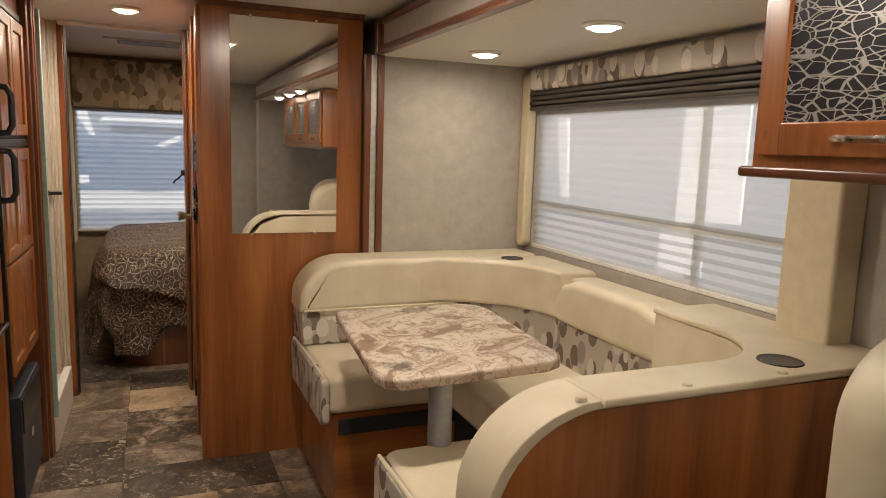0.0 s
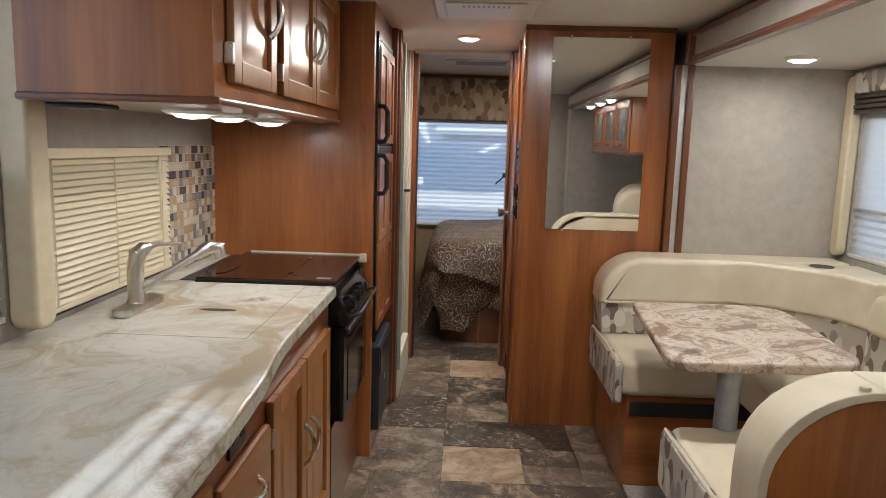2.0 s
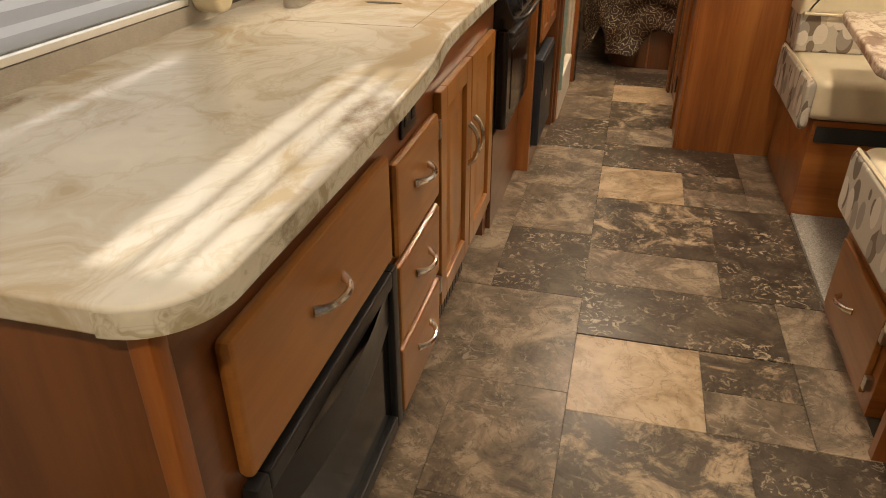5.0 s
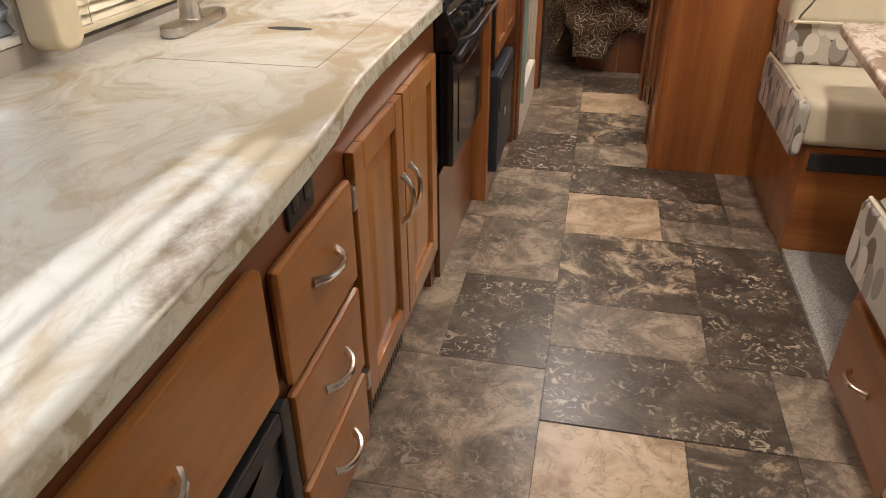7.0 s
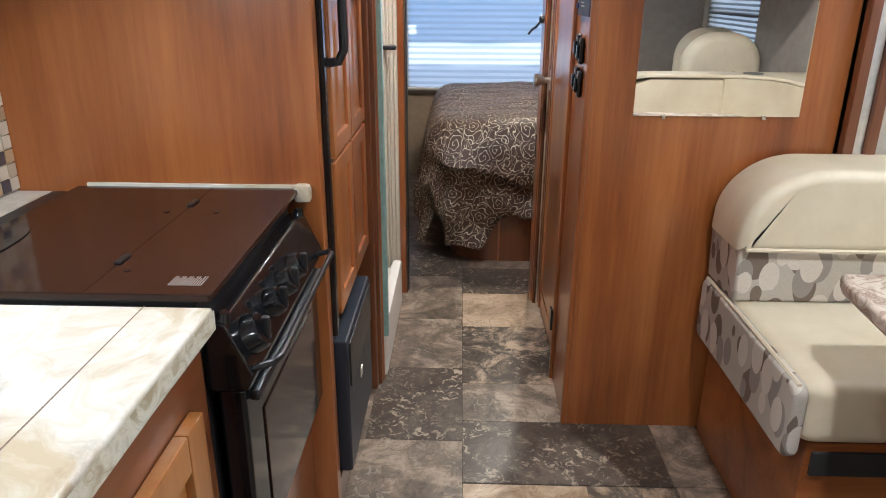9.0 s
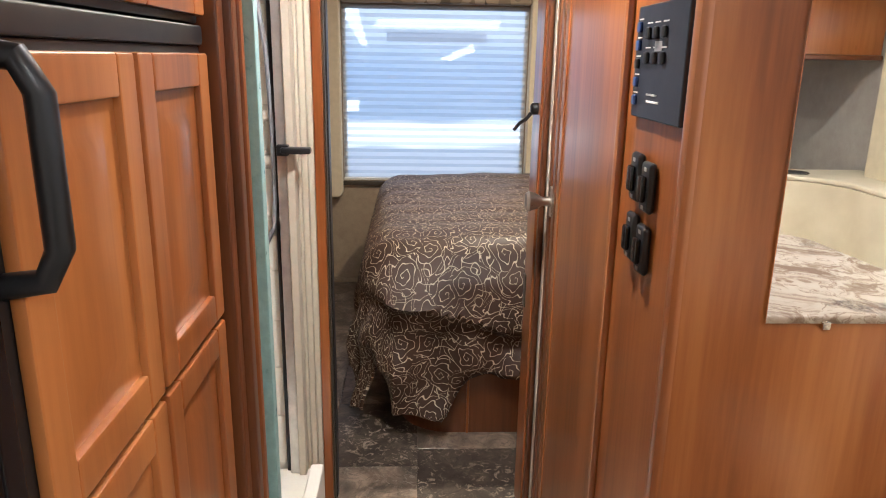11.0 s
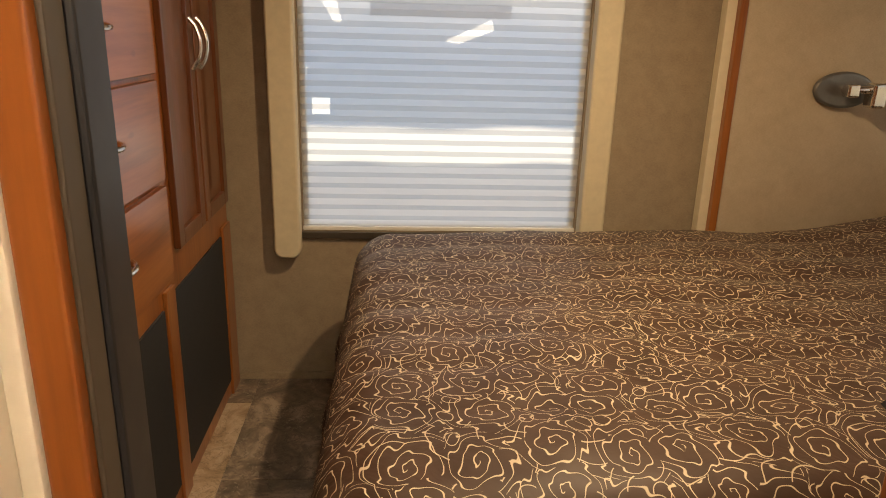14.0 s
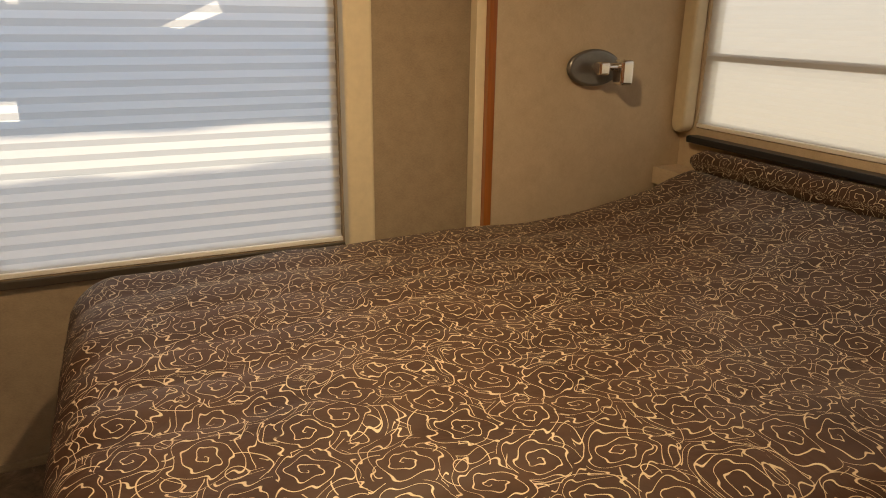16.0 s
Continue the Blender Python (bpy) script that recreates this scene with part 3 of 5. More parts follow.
def window_unit(name, axis, at, outward, a0, a1, z0, z1, label, shades, rail_z=None, mid=None):
    """Aluminium sash with glass, deep frame, pleated shade and bottom rail."""
    w = thing(name, (at, a0, z0) if axis == "x" else (a0, at, z0), label, "window")
    w["kind"] = "structure"

    def put(nm, p0, p1, q0, q1, d0, d1, mat, bev=0.003):
        lo, hi = sorted((at + outward * d0, at + outward * d1))
        ext = (lo, hi, p0, p1) if axis == "x" else (p0, p1, lo, hi)
        return box(nm, *ext, q0, q1, mat, w, bev)
    f = 0.022
    put("frame", a0, a0 + f, z0, z1, 0.022, 0.055, M_alum)
    put("frame", a1 - f, a1, z0, z1, 0.022, 0.055, M_alum)
    put("frame", a0 + f, a1 - f, z0, z0 + f, 0.022, 0.055, M_alum)
    put("frame", a0 + f, a1 - f, z1 - f, z1, 0.022, 0.055, M_alum)
    if rail_z:
        put("frame", a0 + f, a1 - f, rail_z - 0.014, rail_z + 0.014, 0.024, 0.05, M_alum)
    if mid:
        put("frame", mid - 0.012, mid + 0.012, z0 + f, z1 - f, 0.026, 0.052, M_alum)
    for za, zb, pitch, mat, second in shades:
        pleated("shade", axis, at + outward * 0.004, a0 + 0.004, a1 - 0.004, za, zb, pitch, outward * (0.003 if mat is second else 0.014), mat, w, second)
    put("rail", a0, a1, z0 + 0.002, z0 + 0.018, 0.0, 0.018, M_white)
    return w


window_unit("window_1", "y", YB, 1, -0.585, 0.50, 0.645, 1.66, "rear window behind a lowered white pleated shade", ((0.665, 1.655, 0.043, M_shade, M_shade_dim),))
window_unit("window_2", "x", XS, 1, 1.47, 3.07, 0.95, 1.62, "wide dinette window with sheer pleated shade", ((0.97, 1.19, 0.034, M_shade, M_shade_dim), (1.19, 1.62, 0.034, M_shade, M_shade)), 1.17, 1.95)
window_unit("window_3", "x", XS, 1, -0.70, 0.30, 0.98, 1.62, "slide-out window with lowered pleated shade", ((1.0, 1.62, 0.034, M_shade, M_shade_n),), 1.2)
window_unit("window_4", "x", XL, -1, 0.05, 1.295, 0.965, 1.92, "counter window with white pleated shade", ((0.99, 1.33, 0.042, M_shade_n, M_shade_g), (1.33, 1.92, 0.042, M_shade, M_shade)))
window_unit("window_5", "x", 1.90, 1, 4.9, 6.32, 1.01, 1.75, "bed head window with lowered pleated shade", ((1.03, 1.75, 0.03, M_shade, M_shade),), 1.28)


def side_pad(axis, at, out, a0, a1, z0, z1, label):
    """Padded vinyl upright beside a window, rounded at the foot."""
    p = rounded(a0, a1, z0, z1, 0.035)
    lo, hi = sorted((at, at + out))
    ob = prism("window_pad", p, axis, lo, hi, M_cream, None, 0.012, 3)
    return tagged(ob, label, "window trim", "padded window trims")


PAD = "cream padded vinyl upright beside the window shade"
side_pad("y", YB - 0.002, -0.07, -0.69, -0.588, 0.55, 2.06, PAD)
side_pad("y", YB - 0.002, -0.07, 0.502, 0.60, 0.60, 2.06, PAD)
side_pad("x", XS - 0.002, -0.05, 3.074, 3.145, 0.95, 1.80, PAD)
side_pad("x", XS - 0.002, -0.10, 1.29, 1.466, 0.90, 1.50, PAD)
side_pad("x", XL + 0.002, 0.075, 1.30, 1.385, 0.945, 2.0, PAD)
side_pad("x", 1.898, -0.06, 6.325, 6.397, 0.99, 1.85, PAD)


def valance(axis, at, out, a0, a1, z0, z1, mat, label):
    """Upholstered box valance with a soft front."""
    lo, hi = sorted((at, at + out))
    ext = (lo, hi, a0, a1) if axis == "x" else (a0, a1, lo, hi)
    return tagged(box("valance", *ext, z0, z1, mat, None, 0.015, 3), label, "valance")


valance("y", YB - 0.002, -0.085, -0.585, 0.50, 1.665, 2.055, M_leaf_d, "brown leaf-pattern fabric valance above the rear window")
valance("x", XS - 0.002, -0.06, 1.30, 3.07, 1.715, 1.815, M_leaf, "light leaf-pattern fabric valance above the dinette window")
# raised night shade bunched under the valance
rs = thing("rolled_shade", (XS - 0.03, 1.4, 1.62), "bunched bronze roman shade raised above the window", "window shade")
for i in range(4):
    box("fold", XS - 0.05 - 0.004 * (i % 2), XS - 0.004, 1.34, 3.068, 1.622 + i * 0.023, 1.643 + i * 0.023, M_bronze, rs, 0.008, 2)

setting("trim", -0.59, 0.505, YB - 0.02, YB - 0.001, 0.618, 0.644, M_bronze, "dark rail below the rear window", 0.004)
# distance outside the windows: backdrops that emit their daylight themselves
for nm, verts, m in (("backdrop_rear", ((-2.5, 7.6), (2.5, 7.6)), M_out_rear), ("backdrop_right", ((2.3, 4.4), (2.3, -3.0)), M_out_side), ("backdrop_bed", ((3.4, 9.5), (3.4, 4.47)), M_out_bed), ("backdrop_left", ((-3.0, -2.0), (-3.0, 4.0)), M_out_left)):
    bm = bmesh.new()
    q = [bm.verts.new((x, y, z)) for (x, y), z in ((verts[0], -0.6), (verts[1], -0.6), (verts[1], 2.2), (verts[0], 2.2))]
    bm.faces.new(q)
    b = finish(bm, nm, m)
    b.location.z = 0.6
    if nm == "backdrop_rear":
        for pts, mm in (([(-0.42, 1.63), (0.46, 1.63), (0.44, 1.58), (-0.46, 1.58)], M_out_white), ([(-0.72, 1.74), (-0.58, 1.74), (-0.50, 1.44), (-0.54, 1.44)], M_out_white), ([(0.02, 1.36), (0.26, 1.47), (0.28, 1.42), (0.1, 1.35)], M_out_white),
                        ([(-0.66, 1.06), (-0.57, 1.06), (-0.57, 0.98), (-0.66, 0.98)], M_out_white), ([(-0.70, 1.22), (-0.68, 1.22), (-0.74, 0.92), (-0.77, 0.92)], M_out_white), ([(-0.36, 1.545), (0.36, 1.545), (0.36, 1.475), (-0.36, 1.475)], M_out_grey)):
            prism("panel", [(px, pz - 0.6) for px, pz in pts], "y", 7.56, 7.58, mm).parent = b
    if nm == "backdrop_right":
        for pts in ([(2.60, 1.75), (2.22, 1.75), (2.23, 1.15), (2.62, 1.12)], [(3.72, 1.62), (3.60, 1.62), (3.56, 1.16), (3.64, 1.16)], [(2.72, 1.07), (2.45, 1.07), (2.43, 0.89), (2.72, 0.86)]):
            prism("panel", [(py, pz - 0.6) for py, pz in pts], "x", 2.27, 2.28, M_out_pale).parent = b
    tagged(b, "glowing backdrop for bright daylight and a neighbouring vehicle outside the window", kind="structure")

# ---- lamps ----


def puck(x, y, z, power, label, r=0.055, warm=(1.0, 0.87, 0.70), wide=1.0):
    p = thing("ceiling_lamp", (x, y, z), label, "lamp", "recessed lamps")
    ring = [(r * 1.25, -0.0), (r * 1.25, -0.006), (r * 1.02, -0.014), (r * 0.98, -0.008), (r * 0.98, 0.0)]
    for nm, prof, mat in (("rim", ring, M_white), ("lens", [(0.0, -0.026), (r * 0.6, -0.022), (r * 0.97, -0.008), (r * 0.97, -0.001), (0, -0.001)], M_lamp if wide == 1.0 else M_lamp_soft)):
        bm = bmesh.new()
        vs = [bm.verts.new((a, 0, b)) for a, b in prof]
        es = [bm.edges.new(e) for e in zip(vs, vs[1:])]
        bmesh.ops.spin(bm, geom=vs + es, cent=(0, 0, 0), axis=(0, 0, 1), angle=2 * math.pi, steps=24)
        bmesh.ops.remove_doubles(bm, verts=bm.verts, dist=1e-5)
        bmesh.ops.translate(bm, verts=bm.verts, vec=(x, y, z))
        finish(bm, nm, mat, p, True)
    d = bpy.data.lights.new("lamp_light", "AREA")
    d.shape, d.size, d.energy, d.color = "DISK", r * wide, power, warm
    new("lamp_light", d).matrix_world = pose(x, y, z - 0.03)
    return p


puck(-0.095, 3.6, H, 20, "round recessed ceiling lamp, lit, in the hall")
puck(0.42, 1.85, H, 18, "round recessed ceiling lamp, lit, in the living space")
# assumed lamp out of view, added to brighten the front end
puck(-0.2, -0.6, H, 16, "assumed ceiling lamp, lit, unseen near the cab")
puck(1.314, 2.76, ZS, 4.5, "round recessed slide-out lamp, lit")
puck(1.335, 1.94, ZS, 4.5, "round recessed slide-out lamp, lit")
for x, y, power in ((-0.80, 1.50, 1.2), (-0.80, 1.78, 1.4), (-0.80, 2.22, 3.0)):
    puck(x, y, 1.5, power, "round lamp, lit, under the overhead cabinet", 0.06, wide=1.9)
for y in (-0.1, 0.4, 0.85):
    puck(1.06, y, ZS, 1.5, "round recessed slide-out lamp, lit, before the glass cabinet", 0.045)
puck(0.3, 5.3, HB, 24, "round recessed bedroom ceiling lamp, lit", warm=(1.0, 0.78, 0.52))

# ---- kitchen ----
# overhead cabinet
oc = thing("overhead_cabinet", (XL, 1.22, 1.51), "glossy cherry overhead cabinet with raised-panel doors", "cabinet")
box("body", -1.085, -0.64, 1.222, 2.698, 1.512, H - 0.002, M_wood, oc, 0.003)
box("back", XL + 0.002, -1.086, 1.32, 2.698, 1.512, H - 0.002, M_wood, oc, 0.003)
box("rail", -1.085, -0.625, 1.212, 2.698, 1.50, 1.518, M_wood_dy, oc, 0.006)
for a, b, hy in ((1.30, 1.66, 1.60), (1.735, 2.17, 2.13), (2.18, 2.62, 2.22)):
    dr = finish(frame_panel_bm(a, b, 1.555, 1.985, -0.639, 0.02, 0.055), "door", M_door, oc, True)
    h = arch_handle(dr, hy, hy, 1.70, 1.84, -0.62)
    h.data.transform(Matrix.Translation(-oc.location))
for y in (1.305, 1.74):
    for z in (1.62, 1.92):
        box("hinge", -0.64, -0.618, y - 0.022, y - 0.004, z - 0.025, z + 0.025, M_nickel, oc, 0.003)
box("vent_lamp", XL + 0.12, XL + 0.24, 1.30, 1.42, 1.488, 1.50, M_black, oc, 0.005)

# counter base
front = [(-0.517, 2.095), (-0.519, 1.9), (-0.518, 1.6), (-0.517, 1.45), (-0.514, 1.37), (-0.507, 1.29), (-0.496, 1.2), (-0.486, 1.12), (-0.478, 1.0), (-0.472, 0.85), (-0.469, 0.6), (-0.470, 0.42), (-0.471, 0.32)] + [(-0.571 + 0.1 * math.cos(a), 0.235 - 0.1 * math.sin(a)) for a in [radians(7.5 * k) for k in range(13)]]
ct = thing("kitchen_counter", (XL, 0.14, 0), "cream marbled laminate counter on honey cherry base cabinets", "kitchen counter")
prism("worktop", front + [(XL + 0.002, 0.135), (XL + 0.002, 2.095)], "z", 0.882, 0.92, M_counter, ct, 0.006, 3)
bm = bmesh.new()
prev = None
for x, y in front:
    pair = [bm.verts.new((x + 0.003 if x > -0.55 else x, y - (0.003 if y < 0.2 else 0), z)) for z in (0.884, 0.9155)]
    if prev:
        bm.faces.new((prev[0], pair[0], pair[1], prev[1]))
    prev = pair
finish(bm, "edge_band", M_edge, ct, True)
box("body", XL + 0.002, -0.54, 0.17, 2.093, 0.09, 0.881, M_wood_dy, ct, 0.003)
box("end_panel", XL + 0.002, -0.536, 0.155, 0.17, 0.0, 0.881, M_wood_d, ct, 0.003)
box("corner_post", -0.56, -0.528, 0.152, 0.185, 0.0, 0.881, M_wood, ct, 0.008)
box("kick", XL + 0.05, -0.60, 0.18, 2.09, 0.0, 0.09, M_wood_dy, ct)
box("foot", -0.66, -0.545, 2.03, 2.09, 0.0, 0.09, M_wood_d, ct, 0.003)
box("splash_back", XL + 0.002, XL + 0.016, 0.14, 2.16, 0.921, 0.94, M_edge, ct, 0.004)
for a, b, hy in ((1.30, 1.655, 1.625), (1.665, 2.02, 1.695)):
    d = finish(frame_panel_bm(a, b, 0.16, 0.79, -0.5395, 0.022, 0.06), "door", M_door, ct, True)
    h = arch_handle(d, hy, hy, 0.47, 0.60, -0.518)
    h.data.transform(Matrix.Translation(-ct.location))
for z0, z1 in ((0.525, 0.75), (0.295, 0.505), (0.08, 0.275)):
    d = box("drawer", -0.5395, -0.516, 0.93, 1.275, z0, z1, M_door_y, ct, 0.011, 2)
    h = arch_handle(d, 1.05, 1.165, (z0 + z1) / 2 + 0.02, (z0 + z1) / 2 + 0.02, -0.516)
    h.data.transform(Matrix.Translation(-ct.location))
d = box("drawer", -0.5395, -0.514, 0.262, 0.885, 0.555, 0.79, M_door_y, ct, 0.011, 2)
h = arch_handle(d, 0.49, 0.615, 0.685, 0.675, -0.514, 0.03)
h.data.transform(Matrix.Translation(-ct.location))
for z in (0.70, 0.24):
    box("hinge", -0.54, -0.515, 1.277, 1.297, z - 0.025, z + 0.025, M_nickel, ct, 0.003)
d = box("outlet", -0.5395, -0.533, 1.025, 1.135, 0.765, 0.85, M_black, ct, 0.003)
for yy in (1.055, 1.105):
    s = box("socket", -0.534, -0.5315, yy - 0.014, yy + 0.014, 0.79, 0.825, M_blackgloss, d, 0.002)
    s.data.transform(Matrix.Translation(-ct.location))
g = box("vent_grille", -0.5395, -0.532, 0.93, 1.62, 0.095, 0.15, M_black, ct, 0.002)
for i in range(34):
    s = box("slat", -0.533, -0.529, 0.94 + i * 0.02, 0.952 + i * 0.02, 0.10, 0.145, M_bronze, g)
    s.data.transform(Matrix.Translation(-ct.location))
ct.location.x -= 0.017   # base units stand a little behind the range front
# sink cover flush in the worktop
sk = thing("sink_cover", (-0.8, 1.72, 0.92), "marbled laminate sink cover flush in the counter", "sink cover")
prism("finger_hole", [(-0.81 + 0.056 * math.cos(t), 1.69 + 0.015 * math.sin(t)) for t in [k * math.pi / 10 for k in range(20)]], "z", 0.9202, 0.9209, M_drk, sk)
for x0, x1, y0, y1 in ((-0.6345, -0.6325, 1.40, 2.094), (-1.0, -0.6345, 1.40, 1.402)):
    box("joint", x0, x1, y0, y1, 0.9196, 0.9204, M_umber, sk)

# fireplace-style heater under the counter
fp = thing("electric_fireplace", (-0.55, 0.58, 0.09), "black electric fireplace with glass front below the counter drawer", "fireplace")
box("frame", -0.5395, -0.512, 0.262, 0.30, 0.09, 0.535, M_black, fp, 0.006)
box("frame", -0.5395, -0.512, 0.865, 0.90, 0.09, 0.535, M_black, fp, 0.006)
box("frame", -0.5395, -0.512, 0.30, 0.865, 0.495, 0.535, M_black, fp, 0.006)
box("frame", -0.5395, -0.512, 0.30, 0.865, 0.09, 0.13, M_black, fp, 0.006)
bm = bmesh.new()
prev = None
for i in range(13):
    t = i / 12
    y = 0.30 + 0.565 * t
    pair = [bm.verts.new((-0.525 + 0.028 * math.sin(math.pi * t), y, z)) for z in (0.40, 0.495)]
    if prev:
        bm.faces.new((prev[0], pair[0], pair[1], prev[1]))
    prev = pair
finish(bm, "canopy", M_black, fp, True)
box("glass", -0.5395, -0.53, 0.30, 0.865, 0.13, 0.495, M_blackgloss, fp)
fp.location.x -= 0.017

# faucet
fa = thing("kitchen_faucet", (-1.04, 1.66, 0.92), "brushed nickel kitchen faucet with pull-out spout", "faucet")
prism("base_plate", rounded(-1.068, -1.012, 1.545, 1.795, 0.027), "z", 0.9205, 0.944, M_nickel, fa, 0.006)
tube("body", [(-1.04, 1.655, 0.94), (-1.04, 1.655, 0.952), (-1.04, 1.655, 1.05), (-1.035, 1.66, 1.085), (-1.02, 1.675, 1.103), (-1.005, 1.69, 1.108)], 0.024, M_nickel, fa, 16, [0.03, 0.024, 0.023, 0.025, 0.02, 0.01])
tube("lever", [(-1.02, 1.675, 1.104), (-0.995, 1.705, 1.112), (-0.96, 1.735, 1.108), (-0.94, 1.75, 1.107)], 0.006, M_nickel, fa, 8, [0.014, 0.008, 0.005, 0.004])
tube("spout", [(-1.03, 1.66, 0.985), (-1.0, 1.68, 1.0), (-0.95, 1.72, 1.036), (-0.90, 1.757, 1.072), (-0.885, 1.768, 1.083), (-0.865, 1.783, 1.093), (-0.845, 1.797, 1.090), (-0.84, 1.80, 1.062)], 0.012, M_nickel, fa, 12, [0.018, 0.012, 0.011, 0.013, 0.019, 0.022, 0.023, 0.02])

# blind over the kitchen window
bl = thing("venetian_blind", (XL, 1.40, 0.97), "closed ivory mini blind over the kitchen window", "blind")
box("head_rail", XL + 0.003, XL + 0.036, 1.40, 2.20, 1.362, 1.39, M_ivory, bl, 0.003)
slat = None
for i in range(20):
    z = 0.968 + i * 0.0198
    if slat is None:
        bm = bmesh.new()
        rows = [[bm.verts.new((XL + dx, y, z + dz)) for y in (1.402, 2.198)] for dx, dz in ((0.006, 0.0215), (0.0135, 0.0165), (0.0205, 0.009), (0.0265, 0.0), (0.0250, -0.0004), (0.0190, 0.0078), (0.0120, 0.0152))]
        for p, q in zip(rows, rows[1:]):
            bm.faces.new((p[0], p[1], q[1], q[0]))
        slat = finish(bm, "slat", M_ivory, bl, True)
    else:
        s = new("slat", slat.data)
        s.parent = bl
        s.location.z = i * 0.0198
for y in (1.47, 1.80, 2.13):
    tube("cord", [(XL + 0.028, y, 0.965), (XL + 0.028, y, 1.37)], 0.0014, M_cream, bl, 5)
tube("wand", [(XL + 0.034, 2.10, 1.365), (XL + 0.036, 2.10, 1.10)], 0.003, M_ivory, bl, 6)
box("bottom_rail", XL + 0.008, XL + 0.028, 1.402, 2.198, 0.951, 0.967, M_ivory, bl, 0.003)
setting("trim", XL + 0.001, XL + 0.012, 1.39, 2.21, 0.938, 0.951, M_bronze, "dark sill strip below the kitchen blind", 0.002)

# range
st = thing("range_oven", (-0.8, 2.4, 0.39), "black gas range with brown glass cover and oven", "oven")
prism("cover", rounded(-1.038, -0.534, 2.098, 2.688, 0.008), "z", 0.925, 0.937, M_glassbrown, st, 0.003)
prism("cover_grip", [(-0.98 + 0.03 * math.cos(t), 2.28 + 0.11 * math.sin(t)) for t in [k * math.pi / 10 for k in range(20)]], "z", 0.9372, 0.939, M_blackgloss, st)
box("cover_seam", -0.7285, -0.7265, 2.105, 2.682, 0.9371, 0.9376, M_blackgloss, st)
for y in (2.235, 2.56):
    box("cover_hinge", -0.734, -0.721, y - 0.022, y + 0.022, 0.9372, 0.941, M_black, st, 0.002)
for x, y in ((-0.76, 2.50), (-0.66, 2.50), (-0.70, 2.19)):
    tube("rivet", [(x, y, 0.9368), (x, y, 0.9384)], 0.006, M_blackgloss, st, 10)
for i in range(14):
    box("marking", -0.612 + i * 0.0038, -0.6103 + i * 0.0038, 2.132, 2.168 - 0.007 * (i % 3 == 2), 0.9371, 0.9375, M_alum, st)
box("carcass", -1.1, -0.562, 2.105, 2.69, 0.385, 0.924, M_black, st, 0.004)
prism("control_panel", [(-0.562, 0.880), (-0.535, 0.888), (-0.522, 0.882), (-0.486, 0.800), (-0.494, 0.772), (-0.562, 0.768)], "y", 2.105, 2.672, M_blackgloss, st, 0.004)
tube("rail", [(-0.50, 2.12, 0.80), (-0.458, 2.125, 0.812), (-0.45, 2.14, 0.815), (-0.45, 2.60, 0.815), (-0.458, 2.618, 0.812), (-0.50, 2.622, 0.80)], 0.006, M_black, st, 8)
for y, k in ((2.165, 1.2), (2.284, 1.0), (2.372, 1.0), (2.451, 1.0)):
    tube("knob", [(-0.507, y, 0.838), (-0.503, y, 0.840), (-0.484, y, 0.848), (-0.480, y, 0.850)], 0.024, M_blackgloss, st, 18, [0.031 * k, 0.029 * k, 0.025 * k, 0.021 * k])
    box("knob_grip", -0.484, -0.470, y - 0.006, y + 0.006, 0.831, 0.872, M_black, st, 0.004)
    for j in range(5):
        t = radians(200 + 35 * j)
        box("mark", -0.5065, -0.5045, y + 0.036 * k * math.cos(t) - 0.002, y + 0.036 * k * math.cos(t) + 0.002, 0.838 + 0.032 * k * math.sin(t) - 0.0015, 0.838 + 0.032 * k * math.sin(t) + 0.0015, M_white, st)
tube("end_cap", [(-0.532, 2.655, 0.884), (-0.528, 2.655, 0.898)], 0.013, M_blackgloss, st, 12, [0.014, 0.009])
tube("end_cap", [(-0.532, 2.125, 0.884), (-0.528, 2.125, 0.898)], 0.013, M_blackgloss, st, 12, [0.014, 0.009])
box("oven_door", -0.55, -0.505, 2.115, 2.68, 0.405, 0.765, M_blackgloss, st, 0.008, 3)
box("oven_glass", -0.506, -0.502, 2.20, 2.60, 0.46, 0.68, M_glassbrown, st, 0.001)
box("door_grip", -0.507, -0.485, 2.13, 2.66, 0.735, 0.758, M_black, st, 0.008)
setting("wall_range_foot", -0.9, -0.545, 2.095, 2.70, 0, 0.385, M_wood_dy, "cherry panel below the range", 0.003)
setting("trim", -1.02, -0.515, 2.69, 2.70, 0.92, 0.943, M_counter, "laminate strip behind the range", 0.003)
setting("counter_back_strip", XL + 0.002, -1.042, 2.097, 2.698, 0.885, 0.921, M_counter, "marbled laminate strip beside the range", 0.003)
setting("trim", -0.545, -0.505, 2.672, 2.699, 0.905, 0.948, M_counter, "rounded laminate end block", 0.01)

# fridge
fr = thing("refrigerator", (-0.7, 3.05, 0.09), "refrigerator with cherry raised-panel doors and black handles", "refrigerator")
box("carcass", -0.88, -0.50, 2.75, 3.355, 0.53, 1.90, M_black, fr, 0.004)
for z0, z1 in ((0.56, 1.385), (1.415, 1.87)):
    d = box("door", -0.50, -0.482, 2.775, 3.35, z0, z1, M_black, fr, 0.004)
    mz = (z0 + z1) / 2
    cells = ((2.80, 3.065), (3.075, 3.34))
    spans = ((z0 + 0.01, mz - 0.005), (mz + 0.005, z1 - 0.01)) if z1 - z0 > 0.6 else ((z0 + 0.01, z1 - 0.01),)
    for a, b in cells:
        for c, e in spans:
            p = finish(frame_panel_bm(a, b, c, e, -0.482, 0.014, 0.045), "panel", M_wood, fr, True)
